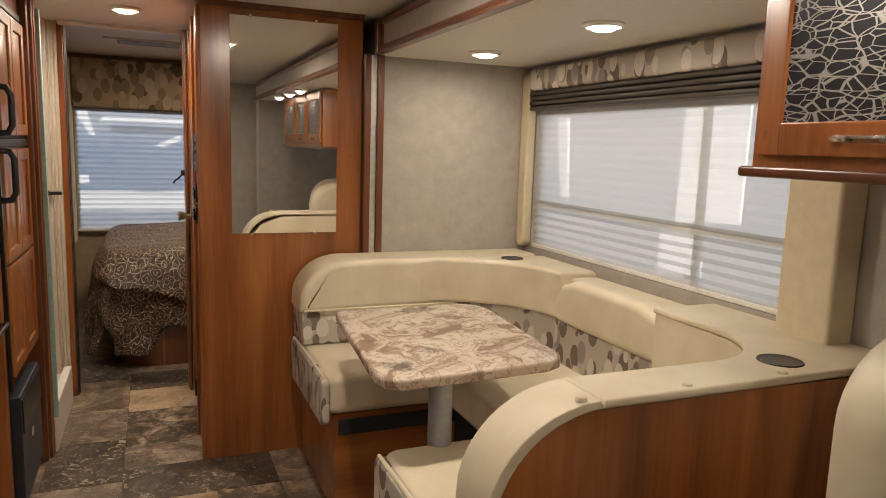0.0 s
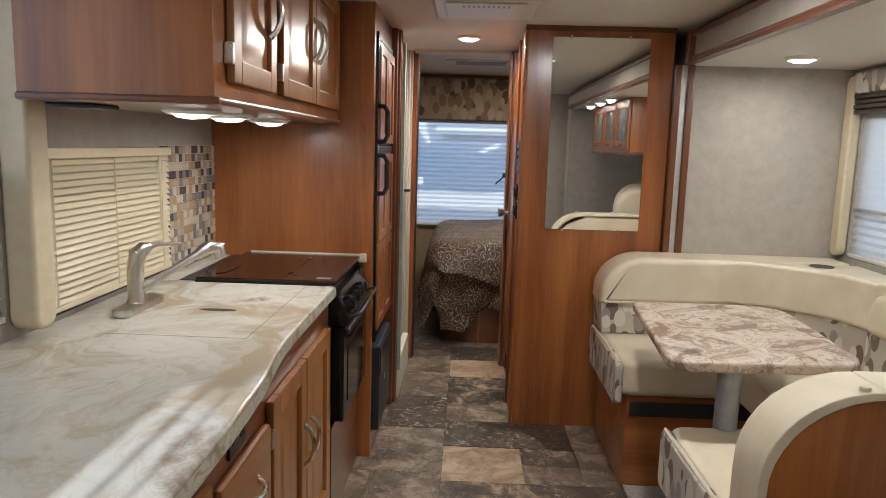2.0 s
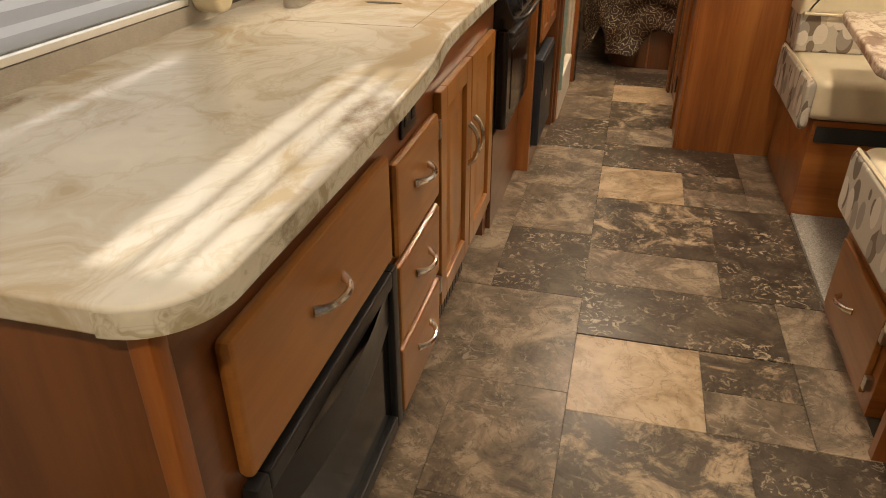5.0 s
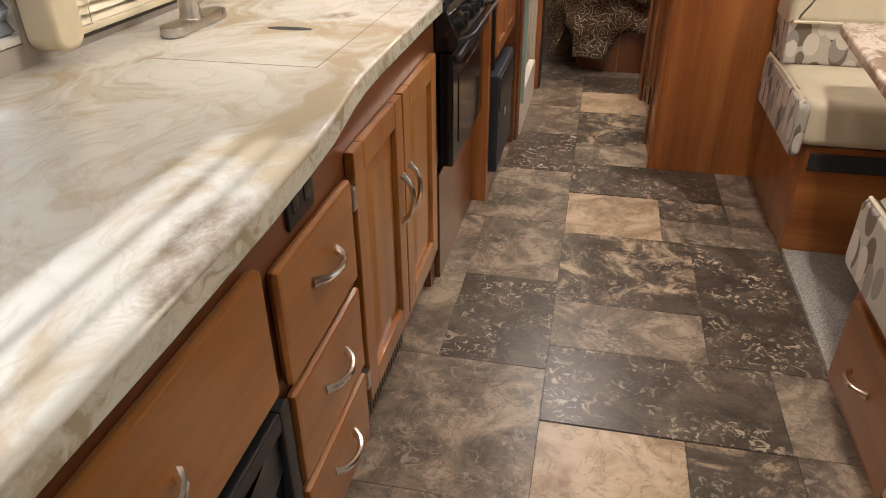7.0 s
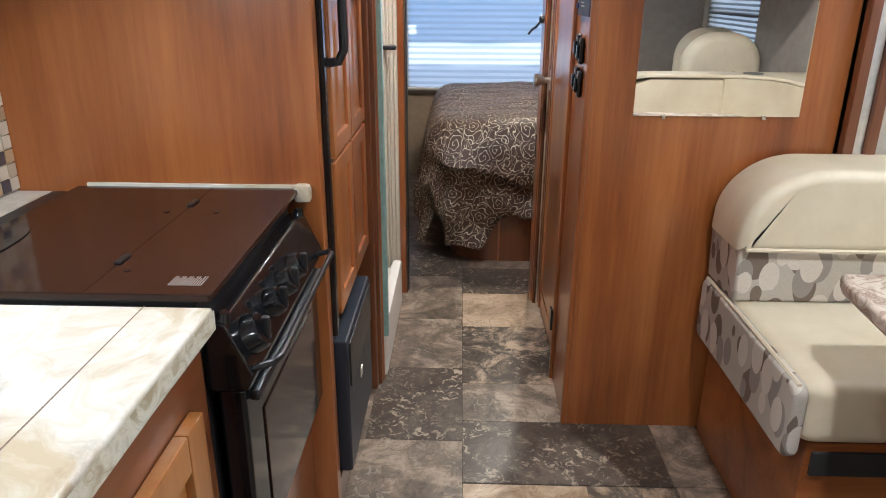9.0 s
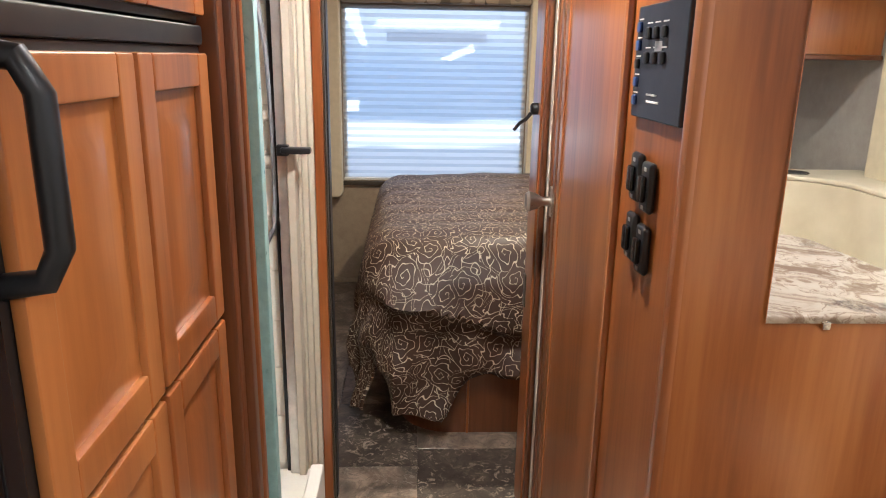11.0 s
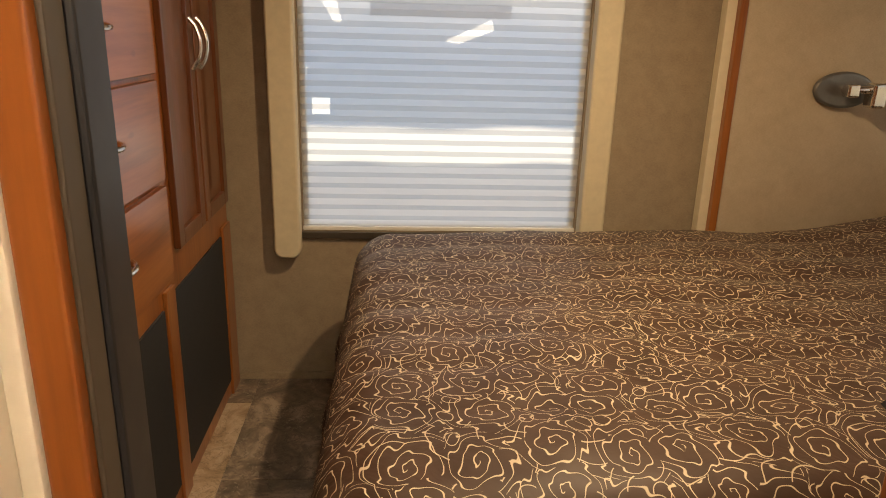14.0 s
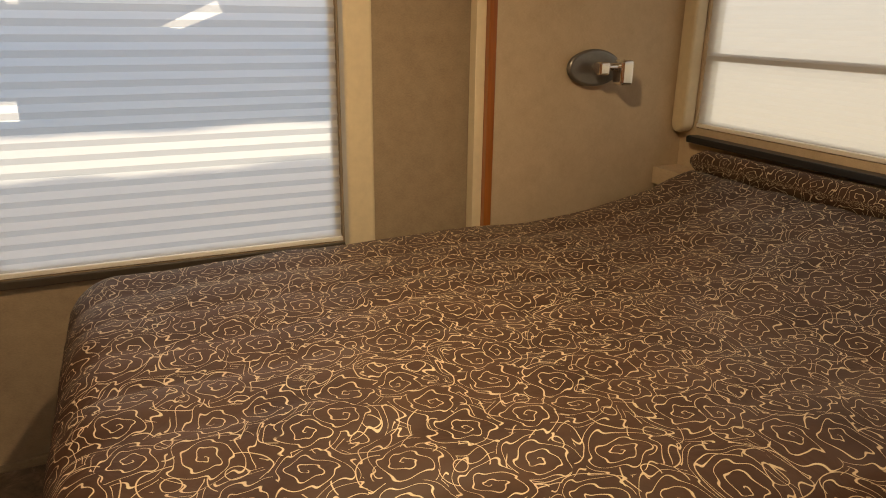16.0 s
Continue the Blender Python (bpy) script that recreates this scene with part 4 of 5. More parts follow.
for z0, z1 in ((1.20, 1.375), (1.43, 1.59)):
    h = tube("handle", [(-0.485, 2.80, z1), (-0.45, 2.80, z1 - 0.005), (-0.437, 2.80, z1 - 0.03), (-0.437, 2.80, z0 + 0.03), (-0.45, 2.80, z0 + 0.005), (-0.485, 2.80, z0)], 0.011, M_black, fr, 10)
box("strip", -0.50, -0.474, 2.75, 2.778, 0.53, 1.90, M_blackgloss, fr, 0.004)
box("strip", -0.50, -0.476, 2.78, 3.35, 1.385, 1.413, M_black, fr, 0.004)
box("top_grille", -0.50, -0.478, 2.76, 3.35, 1.872, 1.90, M_black, fr, 0.006)
fb = thing("furnace_grille", (-0.5, 3.0, 0.09), "dark metal furnace cover below the refrigerator", "heater cover")
box("cover", -0.50, -0.455, 2.77, 3.22, 0.10, 0.505, M_navy, fb, 0.008, 3)
box("latch", -0.457, -0.452, 2.97, 3.0, 0.28, 0.31, M_alum, fb, 0.002)
box("lid", -0.456, -0.450, 2.79, 3.20, 0.36, 0.49, M_black, fb, 0.003)

# ---- dinette ----


def bench(name, y0, y1, label, strip_y):
    b = thing(name, (0.62, (y0 + y1) / 2, 0), label, "bench", "dinette benches")
    box("base", 0.62, XS - 0.005, y0, y1, 0, 0.405, M_wood_x, b, 0.003)
    # seat cushion with a patterned aisle end
    ya, yb = y0 - 0.02 if strip_y < (y0 + y1) / 2 else y0, y1 + 0.02 if strip_y > (y0 + y1) / 2 else y1
    prism("seat", rounded(0.585, XS - 0.2, ya, yb, 0.05), "z", 0.408, 0.565, M_leather, b, 0.032, 4)
    prism("seat_end", rounded(ya + 0.006, yb - 0.006, 0.365, 0.555, 0.03), "x", 0.566, 0.60, M_leaf, b, 0.012, 3)
    tube("piping", [(0.578, ya + 0.02, 0.553), (0.575, (ya + yb) / 2, 0.560), (0.578, yb - 0.02, 0.553)], 0.006, M_leather, b, 6)
    box("strip", 0.635, 1.2, strip_y - 0.006, strip_y + 0.006, 0.322, 0.384, M_drk, b, 0.003)
    return b


b1 = bench("dinette_bench", 2.515, 3.145, "cherry dinette bench with cream leather seat and leaf-pattern trim", 2.512)
b2 = bench("dinette_bench", 1.30, 1.815, "cherry dinette bench with cream leather seat and a drawer", 1.818)
d = box("drawer", 0.602, 0.62, 1.34, 1.78, 0.045, 0.285, M_door_y, b2, 0.005)
h = arch_handle(b2, 1.54, 1.66, 0.17, 0.15, 0.602, 0.028, side=-1)
for z in (0.09, 0.24):
    box("hinge", 0.60, 0.62, 1.315, 1.337, z - 0.02, z + 0.02, M_nickel, b2, 0.003)


def back_profile(x0, x1, z0, z1, r):
    """Backrest outline seen along y: arched at the aisle end."""
    out = [(x1, z0), (x1, z1)]
    for i in range(11):
        t = radians(90 + 9 * i)
        out.append((x0 + r + r * math.cos(t), z1 - r + r * 0.9 * math.sin(t) + r * 0.1 * (1 if i < 10 else 0)))
    out.append((x0, z0))
    return out


bk = thing("dinette_sofa_back", (1.2, 3.0, 0.5), "cream leather wrap-around dinette backrest with leaf-pattern band", "sofa back", "dinette sofa backs")
prism("cushion", back_profile(0.565, XS - 0.06, 0.715, 0.935, 0.205), "y", 2.905, 3.147, M_leather, bk, 0.03, 4)
prism("fabric_band", [(0.58, 0.565), (XS - 0.1, 0.565), (XS - 0.1, 0.725), (0.572, 0.725)], "y", 2.925, 3.145, M_leaf, bk, 0.012, 3)
tube("piping", [(0.58, 2.905, 0.724), (1.1, 2.902, 0.724), (XS - 0.2, 2.902, 0.724)], 0.006, M_leather, bk, 6)
arc = [(x, 2.912, z) for x, z in back_profile(0.588, XS - 0.2, 0.72, 0.915, 0.185)[1:]]
tube("piping", arc, 0.005, M_leather, bk, 6)
# window side backrest with curved corner pieces
bw = thing("dinette_sofa_back", (1.6, 2.1, 0.5), "cream leather backrest along the window with curved corners", "sofa back", "dinette sofa backs")
far_c = [(1.555 - 0.45 + 0.45 * math.sin(t), 2.905 - 0.45 + 0.45 * math.cos(t)) for t in [radians(90 * k / 8) for k in range(9)]]
prism("corner", [(XS - 0.03, 2.90)] + far_c + [(XS - 0.03, 2.455)], "z", 0.73, 0.934, M_leather, bw, 0.02, 3)
prism("corner_band", [(XS - 0.03, 2.905)] + [(x + 0.02, y + 0.02) for x, y in far_c] + [(XS - 0.03, 2.455)], "z", 0.56, 0.735, M_leaf, bw)
prism("ledge", [(1.60, 1.36), (XS - 0.03, 1.36), (XS - 0.03, 2.452), (1.60, 2.452)], "z", 0.50, 0.912, M_leather, bw, 0.02, 3)
prism("pad", [(1.74, 0.735), (2.43, 0.735), (2.44, 0.83), (2.40, 0.895), (2.30, 0.927), (1.90, 0.927), (1.79, 0.895), (1.74, 0.83)], "x", 1.515, 1.615, M_leather, bw, 0.035, 4)
prism("band", [(1.55, 0.56), (2.452, 0.56), (2.452, 0.74), (1.55, 0.74)], "x", 1.535, 1.61, M_leaf, bw, 0.01)
box("seat", 1.06, 1.56, 1.822, 2.49, 0.408, 0.565, M_leather, bw, 0.03, 4)
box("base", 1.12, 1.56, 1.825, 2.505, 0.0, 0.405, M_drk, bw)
# near backrest: arched wood panel under a broad leather ledge
nb = thing("dinette_sofa_back", (1.1, 1.22, 0.0), "arched cherry panel with broad cream leather top roll", "sofa back", "dinette sofa backs")
prism("panel", [(XS - 0.01, 0.0), (XS - 0.01, 0.905)] + back_profile(0.597, 1.7, 0.0, 0.918, 0.245)[2:], "y", 1.135, 1.165, M_wood, nb, 0.002)
outer = back_profile(0.575, 1.72, 0.30, 0.935, 0.25)[2:]
inner = back_profile(0.597, 1.72, 0.30, 0.916, 0.245)[2:]
prism("roll", outer + inner[::-1], "y", 1.125, 1.275, M_leather, nb, 0.006, 2)
near_c = [(1.50 - 0.25 + 0.25 * math.sin(t), 1.275 + 0.25 - 0.25 * math.cos(t)) for t in [radians(90 * k / 8) for k in range(9)]]
prism("ledge", [(0.83, 1.12), (XS - 0.005, 1.12), (XS - 0.005, 1.80), (1.50, 1.80)] + near_c[::-1] + [(0.83, 1.275)], "z", 0.9165, 0.937, M_leather, nb, 0.008, 3)
prism("corner", [(XS - 0.01, 1.26), (XS - 0.01, 1.80), (1.51, 1.80)] + near_c[::-1] + [(1.24, 1.26)], "z", 0.50, 0.9155, M_leather, nb)
prism("front", [(0.62, 0.50), (1.6, 0.50), (1.6, 0.914), (0.85, 0.910), (0.70, 0.85), (0.63, 0.75), (0.612, 0.66)], "y", 1.17, 1.265, M_leather, nb, 0.012)
for x in (0.79, 1.06, 1.34):
    tube("button", [(x, 1.145, 0.934), (x, 1.145, 0.941), (x, 1.145, 0.944)], 0.012, M_leather, nb, 12, [0.013, 0.011, 0.006])


def cup_holder(x, y, z, r):
    c = thing("cup_holder", (x, y, z), "black round cup holder sunk in the leather ledge", "cup holder", "cup holders")
    for nm, prof, mat in (("rim", [(r, 0.001), (r + 0.008, 0.004), (r + 0.01, 0.001)], M_bronze), ("well", [(0, 0.0015), (r * 0.8, 0.0015), (r, 0.003)], M_black)):
        bm = bmesh.new()
        vs = [bm.verts.new((a, 0, b)) for a, b in prof]
        bmesh.ops.spin(bm, geom=vs + [bm.edges.new(e) for e in zip(vs, vs[1:])], cent=(0, 0, 0), axis=(0, 0, 1), angle=2 * math.pi, steps=24)
        bmesh.ops.remove_doubles(bm, verts=bm.verts, dist=1e-5)
        bmesh.ops.translate(bm, verts=bm.verts, vec=(x, y, z))
        finish(bm, nm, mat, c, True)


cup_holder(1.415, 1.22, 0.936, 0.045)
cup_holder(1.52, 2.82, 0.9355, 0.042)

tb = thing("dinette_table", (0.76, 1.85, 0), "brown marbled dinette table on a grey pedestal", "table")
tab = [(0.575 + 0.06, 2.55), (0.62, 2.51), (0.552, 1.79), (0.565, 1.74), (0.61, 1.715), (1.08, 1.745), (1.135, 1.77), (1.165, 1.83), (1.215, 2.44), (1.19, 2.51), (1.14, 2.545)]
prism("top", tab, "z", 0.772, 0.807, M_table, tb, 0.010, 3)
tube("pedestal", [(0.765, 1.82, 0.0), (0.765, 1.82, 0.02), (0.765, 1.82, 0.021), (0.765, 1.82, 0.771)], 0.043, M_grey, tb, 20, [0.08, 0.075, 0.036, 0.036])
cp = prism("carpet", [(0.625, 1.75), (1.7, 1.75), (1.7, 2.51), (0.645, 2.51), (0.64, 2.62), (0.63, 2.62)], "z", -0.003, 0.012, M_carpet)
tagged(cp, "grey looped carpet under the dinette", kind="structure")

# slide-out overhead cabinet with patterned glass
sc = thing("glass_cabinet", (1.15, 0.35, 1.40), "cherry overhead cabinet with branch-patterned dark glass doors", "cabinet")
box("body", 1.17, XS - 0.005, -0.42, 1.13, 1.405, ZS - 0.003, M_wood, sc, 0.003)
box("moulding", 1.145, XS - 0.004, -0.43, 1.145, 1.39, 1.412, M_wood_dy, sc, 0.006)


def branch_glass():
    m = material("branch_pattern_glass", (0.03, 0.03, 0.033), 0.12)
    n = Net(m)
    c0 = n.coords((1, 1, 2.1))
    wob = n.noise(c0, 12, 2)
    c = n.node("VectorMath", c0, n.node("CombineXYZ", 0.0, n.math("MULTIPLY", wob, 0.03), n.math("MULTIPLY", wob, 0.02)).outputs[0], operation="ADD").outputs[0]
    mask = None
    for s in (15, 24):
        v = n.node("TexVoronoi", feature="DISTANCE_TO_EDGE")
        n.t.links.new(c, v.inputs["Vector"])
        v.inputs["Scale"].default_value = s
        k = n.ramp(v.outputs[0], (0.024, (1, 1, 1)), (0.042, (0, 0, 0)))
        mask = k if mask is None else n.math("MAXIMUM", mask, k)
    n.color(n.mix(mask, (0.03, 0.03, 0.034), (0.30, 0.29, 0.27)))
    return m


M_branch = branch_glass()
for a in (-0.39, 0.12, 0.63):
    b = a + 0.475
    for q in ((a, a + 0.055, 1.435, 1.815), (b - 0.055, b, 1.435, 1.815), (a + 0.055, b - 0.055, 1.435, 1.50), (a + 0.055, b - 0.055, 1.76, 1.815)):
        box("door_rail", 1.15, 1.17, *q, M_wood, sc, 0.004)
    box("glass", 1.159, 1.165, a + 0.05, b - 0.05, 1.495, 1.765, M_branch, sc)
    arch_handle(sc, a + 0.18, a + 0.295, 1.467, 1.467, 1.15, 0.025, M_chrome, -1)


def seat_pair():
    """Two reclining cab-side seats behind the dinette."""
    first = thing("captain_chair", (1.38, 0.55, 0), "cream leather captain chair behind the dinette", "chair", "captain chairs")
    prism("backrest", rounded(1.14, 1.60, 0.42, 1.13, 0.19, 8), "y", 0.74, 0.88, M_leather, first, 0.055, 5)
    prism("seat", rounded(1.15, 1.60, 0.25, 0.80, 0.08), "z", 0.36, 0.50, M_leather, first, 0.04, 4)
    box("pedestal", 1.24, 1.52, 0.35, 0.68, 0.0, 0.36, M_black, first, 0.02)
    tube("seam", [(1.15, 0.75, 0.87), (1.37, 0.735, 0.86), (1.59, 0.75, 0.87)], 0.004, M_leather, first, 6)
    copy_thing(first, pose(1.50, 0.0, 0))


seat_pair()

# mirror on the partition
mi = thing("wall_mirror", (0.546, 3.168, 1.028), "frameless wall mirror on the cherry partition", "mirror")
prism("glass", [(0.314, 1.028), (0.779, 1.028), (0.779, 1.957), (0.314, 1.957)], "y", 3.163, 3.169, M_mirror, mi, 0.0008, 1)
for x in (0.40, 0.68):
    for z in (1.026, 1.959):
        box("clip", x - 0.006, x + 0.006, 3.159, 3.169, z - 0.006, z + 0.006, M_chrome, mi, 0.002)

# ceiling vent
cv = thing("roof_vent", (-0.05, 2.75, H), "white square roof vent trim with grille", "vent")
box("trim_ring", -0.24, 0.19, 2.50, 2.93, H - 0.022, H, M_white, cv, 0.01, 3)
box("grille", -0.19, 0.14, 2.55, 2.88, H - 0.03, H - 0.022, M_white, cv, 0.005)
for i in range(10):
    box("slot", -0.12 + i * 0.02, -0.11 + i * 0.02, 2.58, 2.62, H - 0.031, H - 0.0295, M_grey, cv)

# ---- hall ----
hd = thing("hall_door", (0.205, 3.79, 0), "glossy cherry hall door with nickel knob", "door")
box("slab", 0.195, 0.213, 3.485, 4.095, 0.03, 1.98, M_wood, hd, 0.004)
box("stile", 0.188, 0.196, 3.485, 3.50, 0.03, 1.98, M_wood, hd, 0.004)
for a, b in ((0.10, 1.92),):
    finish(frame_panel_bm(3.515, 4.0, a, b, 0.1952, 0.007, 0.03, -1), "panel", M_wood, hd, True)
for a in (4.01, 4.06):
    box("stile", 0.186, 0.197, a, a + 0.028, 0.03, 1.98, M_wood_d, hd, 0.005)
tube("rose", [(0.195, 4.055, 1.018), (0.186, 4.055, 1.018)], 0.04, M_nickel, hd, 20)
tube("knob", [(0.188, 4.055, 1.018), (0.165, 4.055, 1.018), (0.15, 4.055, 1.018), (0.13, 4.055, 1.018), (0.122, 4.055, 1.018)], 0.012, M_nickel, hd, 18, [0.013, 0.011, 0.02, 0.027, 0.022])
setting("trim", 0.172, 0.19, 3.452, 3.475, 0, 1.98, M_wood, "rounded cherry door trim", 0.007)
box("hinge", 0.164, 0.172, 3.455, 3.495, 0.20, 0.28, M_black, hd, 0.003)

cpnl = thing("control_panel", (0.185, 3.3, 1.35), "dark control panel with rows of switches and meters", "control panel")
box("plate", 0.176, 0.1845, 3.195, 3.405, 1.29, 1.455, M_navy, cpnl, 0.003)
for i in range(5):
    z = 1.315 + i * 0.027
    box("switch", 0.171, 0.177, 3.378, 3.394, z - 0.007, z + 0.009, M_blue if i != 2 else M_black, cpnl, 0.003)
    box("caption", 0.1752, 0.1762, 3.376, 3.396, z + 0.0115, z + 0.0135, M_white, cpnl)
for i in range(3):
    for j in range(2):
        box("button", 0.170, 0.177, 3.335 - i * 0.034, 3.353 - i * 0.034, 1.405 - j * 0.035, 1.423 - j * 0.035, M_black, cpnl, 0.004)
        box("caption", 0.1752, 0.1762, 3.333 - i * 0.034, 3.355 - i * 0.034, 1.4275 - j * 0.035, 1.4295 - j * 0.035, M_white, cpnl)
for i in range(6):
    box("lamp", 0.1745, 0.1765, 3.33 - i * 0.008, 3.333 - i * 0.008, 1.325, 1.328, M_white, cpnl)
box("caption", 0.1752, 0.1762, 3.28, 3.333, 1.315, 1.318, M_white, cpnl)
box("label_plate", 0.1752, 0.1764, 3.285, 3.315, 1.388, 1.402, M_alum, cpnl)
for y, z in ((3.35, 1.20), (3.295, 1.193), (3.35, 1.105), (3.295, 1.098)):
    rk = thing("rocker_switch", (0.185, y, z), "black rocker switch on the cherry wall", "switch", "rocker switches")
    box("plate", 0.172, 0.1845, y - 0.022, y + 0.022, z - 0.038, z + 0.038, M_black, rk, 0.007, 3)
    box("rocker", 0.164, 0.173, y - 0.011, y + 0.011, z - 0.022, z + 0.018, M_blackgloss, rk, 0.004)
    for zz in (z + 0.027, z - 0.03):
        box("mark", 0.1712, 0.1722, y - 0.005, y + 0.005, zz - 0.003, zz + 0.003, M_alum, rk)

hk = thing("door_catch", (0.165, 4.2, 1.23), "black rubber door catch with a twisted strap", "door catch")
tube("boss", [(0.166, 4.19, 1.245), (0.150, 4.19, 1.245), (0.145, 4.19, 1.245)], 0.015, M_black, hk, 14, [0.016, 0.016, 0.01])
tube("strap", [(0.15, 4.195, 1.235), (0.135, 4.20, 1.215), (0.12, 4.205, 1.205), (0.105, 4.21, 1.185)], 0.005, M_black, hk, 6)

# shower
sh = setting("wall_shower", XL, -0.545, 4.195, 4.213, 0.0, H, M_shower, "white moulded acrylic shower wall with tile relief")
setting("wall_shower_side", XL, XL + 0.02, 3.45, 4.195, 0, H, M_shower, "white acrylic shower wall")
setting("shower_base", XL, -0.46, 3.455, 4.19, 0, 0.16, M_shower, "white acrylic shower pan", 0.02)
for x in (-1.1, -0.915, -0.73):
    for z0, z1 in ((0.17, 0.33), (0.337, 0.485), (0.492, 0.635), (0.642, 0.785), (0.792, 0.935), (0.942, 1.075), (1.245, 1.345), (1.352, 1.50), (1.507, 1.66), (1.667, 1.82), (1.827, 1.99)):
        t = box("tile", x + 0.003, x + 0.182, 4.188, 4.197, z0, z1, M_shower, sh, 0.004)
for z in (1.085, 1.205):
    box("border", XL + 0.02, -0.547, 4.18, 4.197, z, z + 0.03, M_shower, sh, 0.007)
for k in range(8):
    x = -0.60 - k * 0.075
    for s in (-1, 1):
        tube("relief", [(x - 0.037, 4.192, 1.16 - s * 0.042), (x + 0.037, 4.192, 1.16 + s * 0.042)], 0.0032, M_shower, sh, 6)
sv = thing("shower_valve", (-0.75, 4.19, 1.35), "white shower valve plate with clear knob and blue grab bar", "shower valve")
box("plate", -0.86, -0.68, 4.165, 4.188, 1.29, 1.43, M_white, sv, 0.015, 3)
box("block", -0.82, -0.725, 4.13, 4.167, 1.325, 1.385, M_nickel, sv, 0.006)
tube("knob", [(-0.765, 4.13, 1.355), (-0.765, 4.10, 1.355), (-0.765, 4.085, 1.355)], 0.022, M_nickel, sv, 12, [0.02, 0.026, 0.02])
tube("grab_bar", [(-0.70, 4.185, 1.265), (-0.70, 4.15, 1.262), (-0.72, 4.13, 1.255), (-0.80, 4.12, 1.25), (-0.95, 4.12, 1.25)], 0.014, M_blue, sv, 10)
tube("flange", [(-0.70, 4.188, 1.266), (-0.70, 4.172, 1.265)], 0.024, M_white, sv, 14)
sv.location.x += 0.025
hose = [(-0.60, 4.17, 1.60), (-0.58, 4.17, 1.50), (-0.562, 4.17, 1.38), (-0.556, 4.17, 1.2), (-0.556, 4.17, 1.0), (-0.562, 4.17, 0.92), (-0.585, 4.17, 0.87), (-0.625, 4.17, 0.845), (-0.67, 4.17, 0.84), (-0.715, 4.17, 0.855), (-0.76, 4.17, 0.895), (-0.79, 4.17, 0.96), (-0.80, 4.17, 1.08), (-0.80, 4.17, 1.24)]
ho = thing("shower_hose", (-0.66, 4.17, 0.84), "grey flexible shower hose hanging in a loop", "hose")
tube("hose", hose, 0.007, M_grey, ho, 8)
ho.location.x += 0.012
for x0, x1, y0, m, lab in ((-0.545, -0.532, 4.165, M_black, "black shower seal"), (-0.532, -0.505, 4.15, M_alum, "aluminium shower frame"), (-0.505, -0.484, 4.14, M_jamb, "ivory shower jamb"), (-0.484, -0.474, 4.185, M_jamb, "ivory jamb recess"), (-0.474, -0.458, 4.195, M_jamb, "ivory jamb trim"), (-0.458, -0.4425, 4.214, M_jamb, "ivory jamb edge")):
    setting("trim", x0, x1, y0, 4.30, 0, H, m, lab, 0.004)
lt = thing("shower_latch", (-0.49, 4.14, 1.12), "black shower door latch on the jamb", "latch")
box("body", -0.515, -0.437, 4.108, 4.14, 1.125, 1.142, M_black, lt, 0.005)
box("catch", -0.527, -0.495, 4.118, 4.142, 1.119, 1.148, M_black, lt, 0.004)
sd = thing("shower_door", (-0.44, 3.5, 0.16), "frosted aqua shower door edge beside the hall", "shower door")
box("glass", -0.456, -0.440, 3.472, 3.55, 0.17, 1.95, M_aqua, sd, 0.002)
box("stile", -0.462, -0.421, 3.444, 3.472, 0.17, 1.95, M_aqua, sd, 0.004)
setting("shower_sill", -0.47, -0.43, 3.455, 4.14, 0.0, 0.20, M_white, "white shower threshold", 0.008)

# ---- bedroom ----
bd = thing("bed", (0.7, 5.4, 0), "bed with dark brown rose-pattern comforter on a cherry base", "bed")
base = [(1.88, 4.66), (1.88, 6.1), (0.0, 6.1)] + [(-0.22 + 0.20 - 0.20 * math.cos(t), 5.9 + 0.2 - 0.2 * (1 - math.sin(t)) * 1.0 - 0.0) for t in [radians(90 - 15 * k) for k in range(7)]] + [(-0.22 + 0.2 * (1 - math.cos(t)), 4.86 - 0.2 * math.sin(t)) for t in [radians(15 * k) for k in range(7)]]
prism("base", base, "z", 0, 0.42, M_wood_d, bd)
box("groove", 0.035, 0.045, 4.655, 4.662, 0.0, 0.42, M_wood, bd, 0.002)
box("mattress", -0.20, 1.87, 4.70, 6.15, 0.42, 0.66, M_ivory, bd, 0.06, 3)


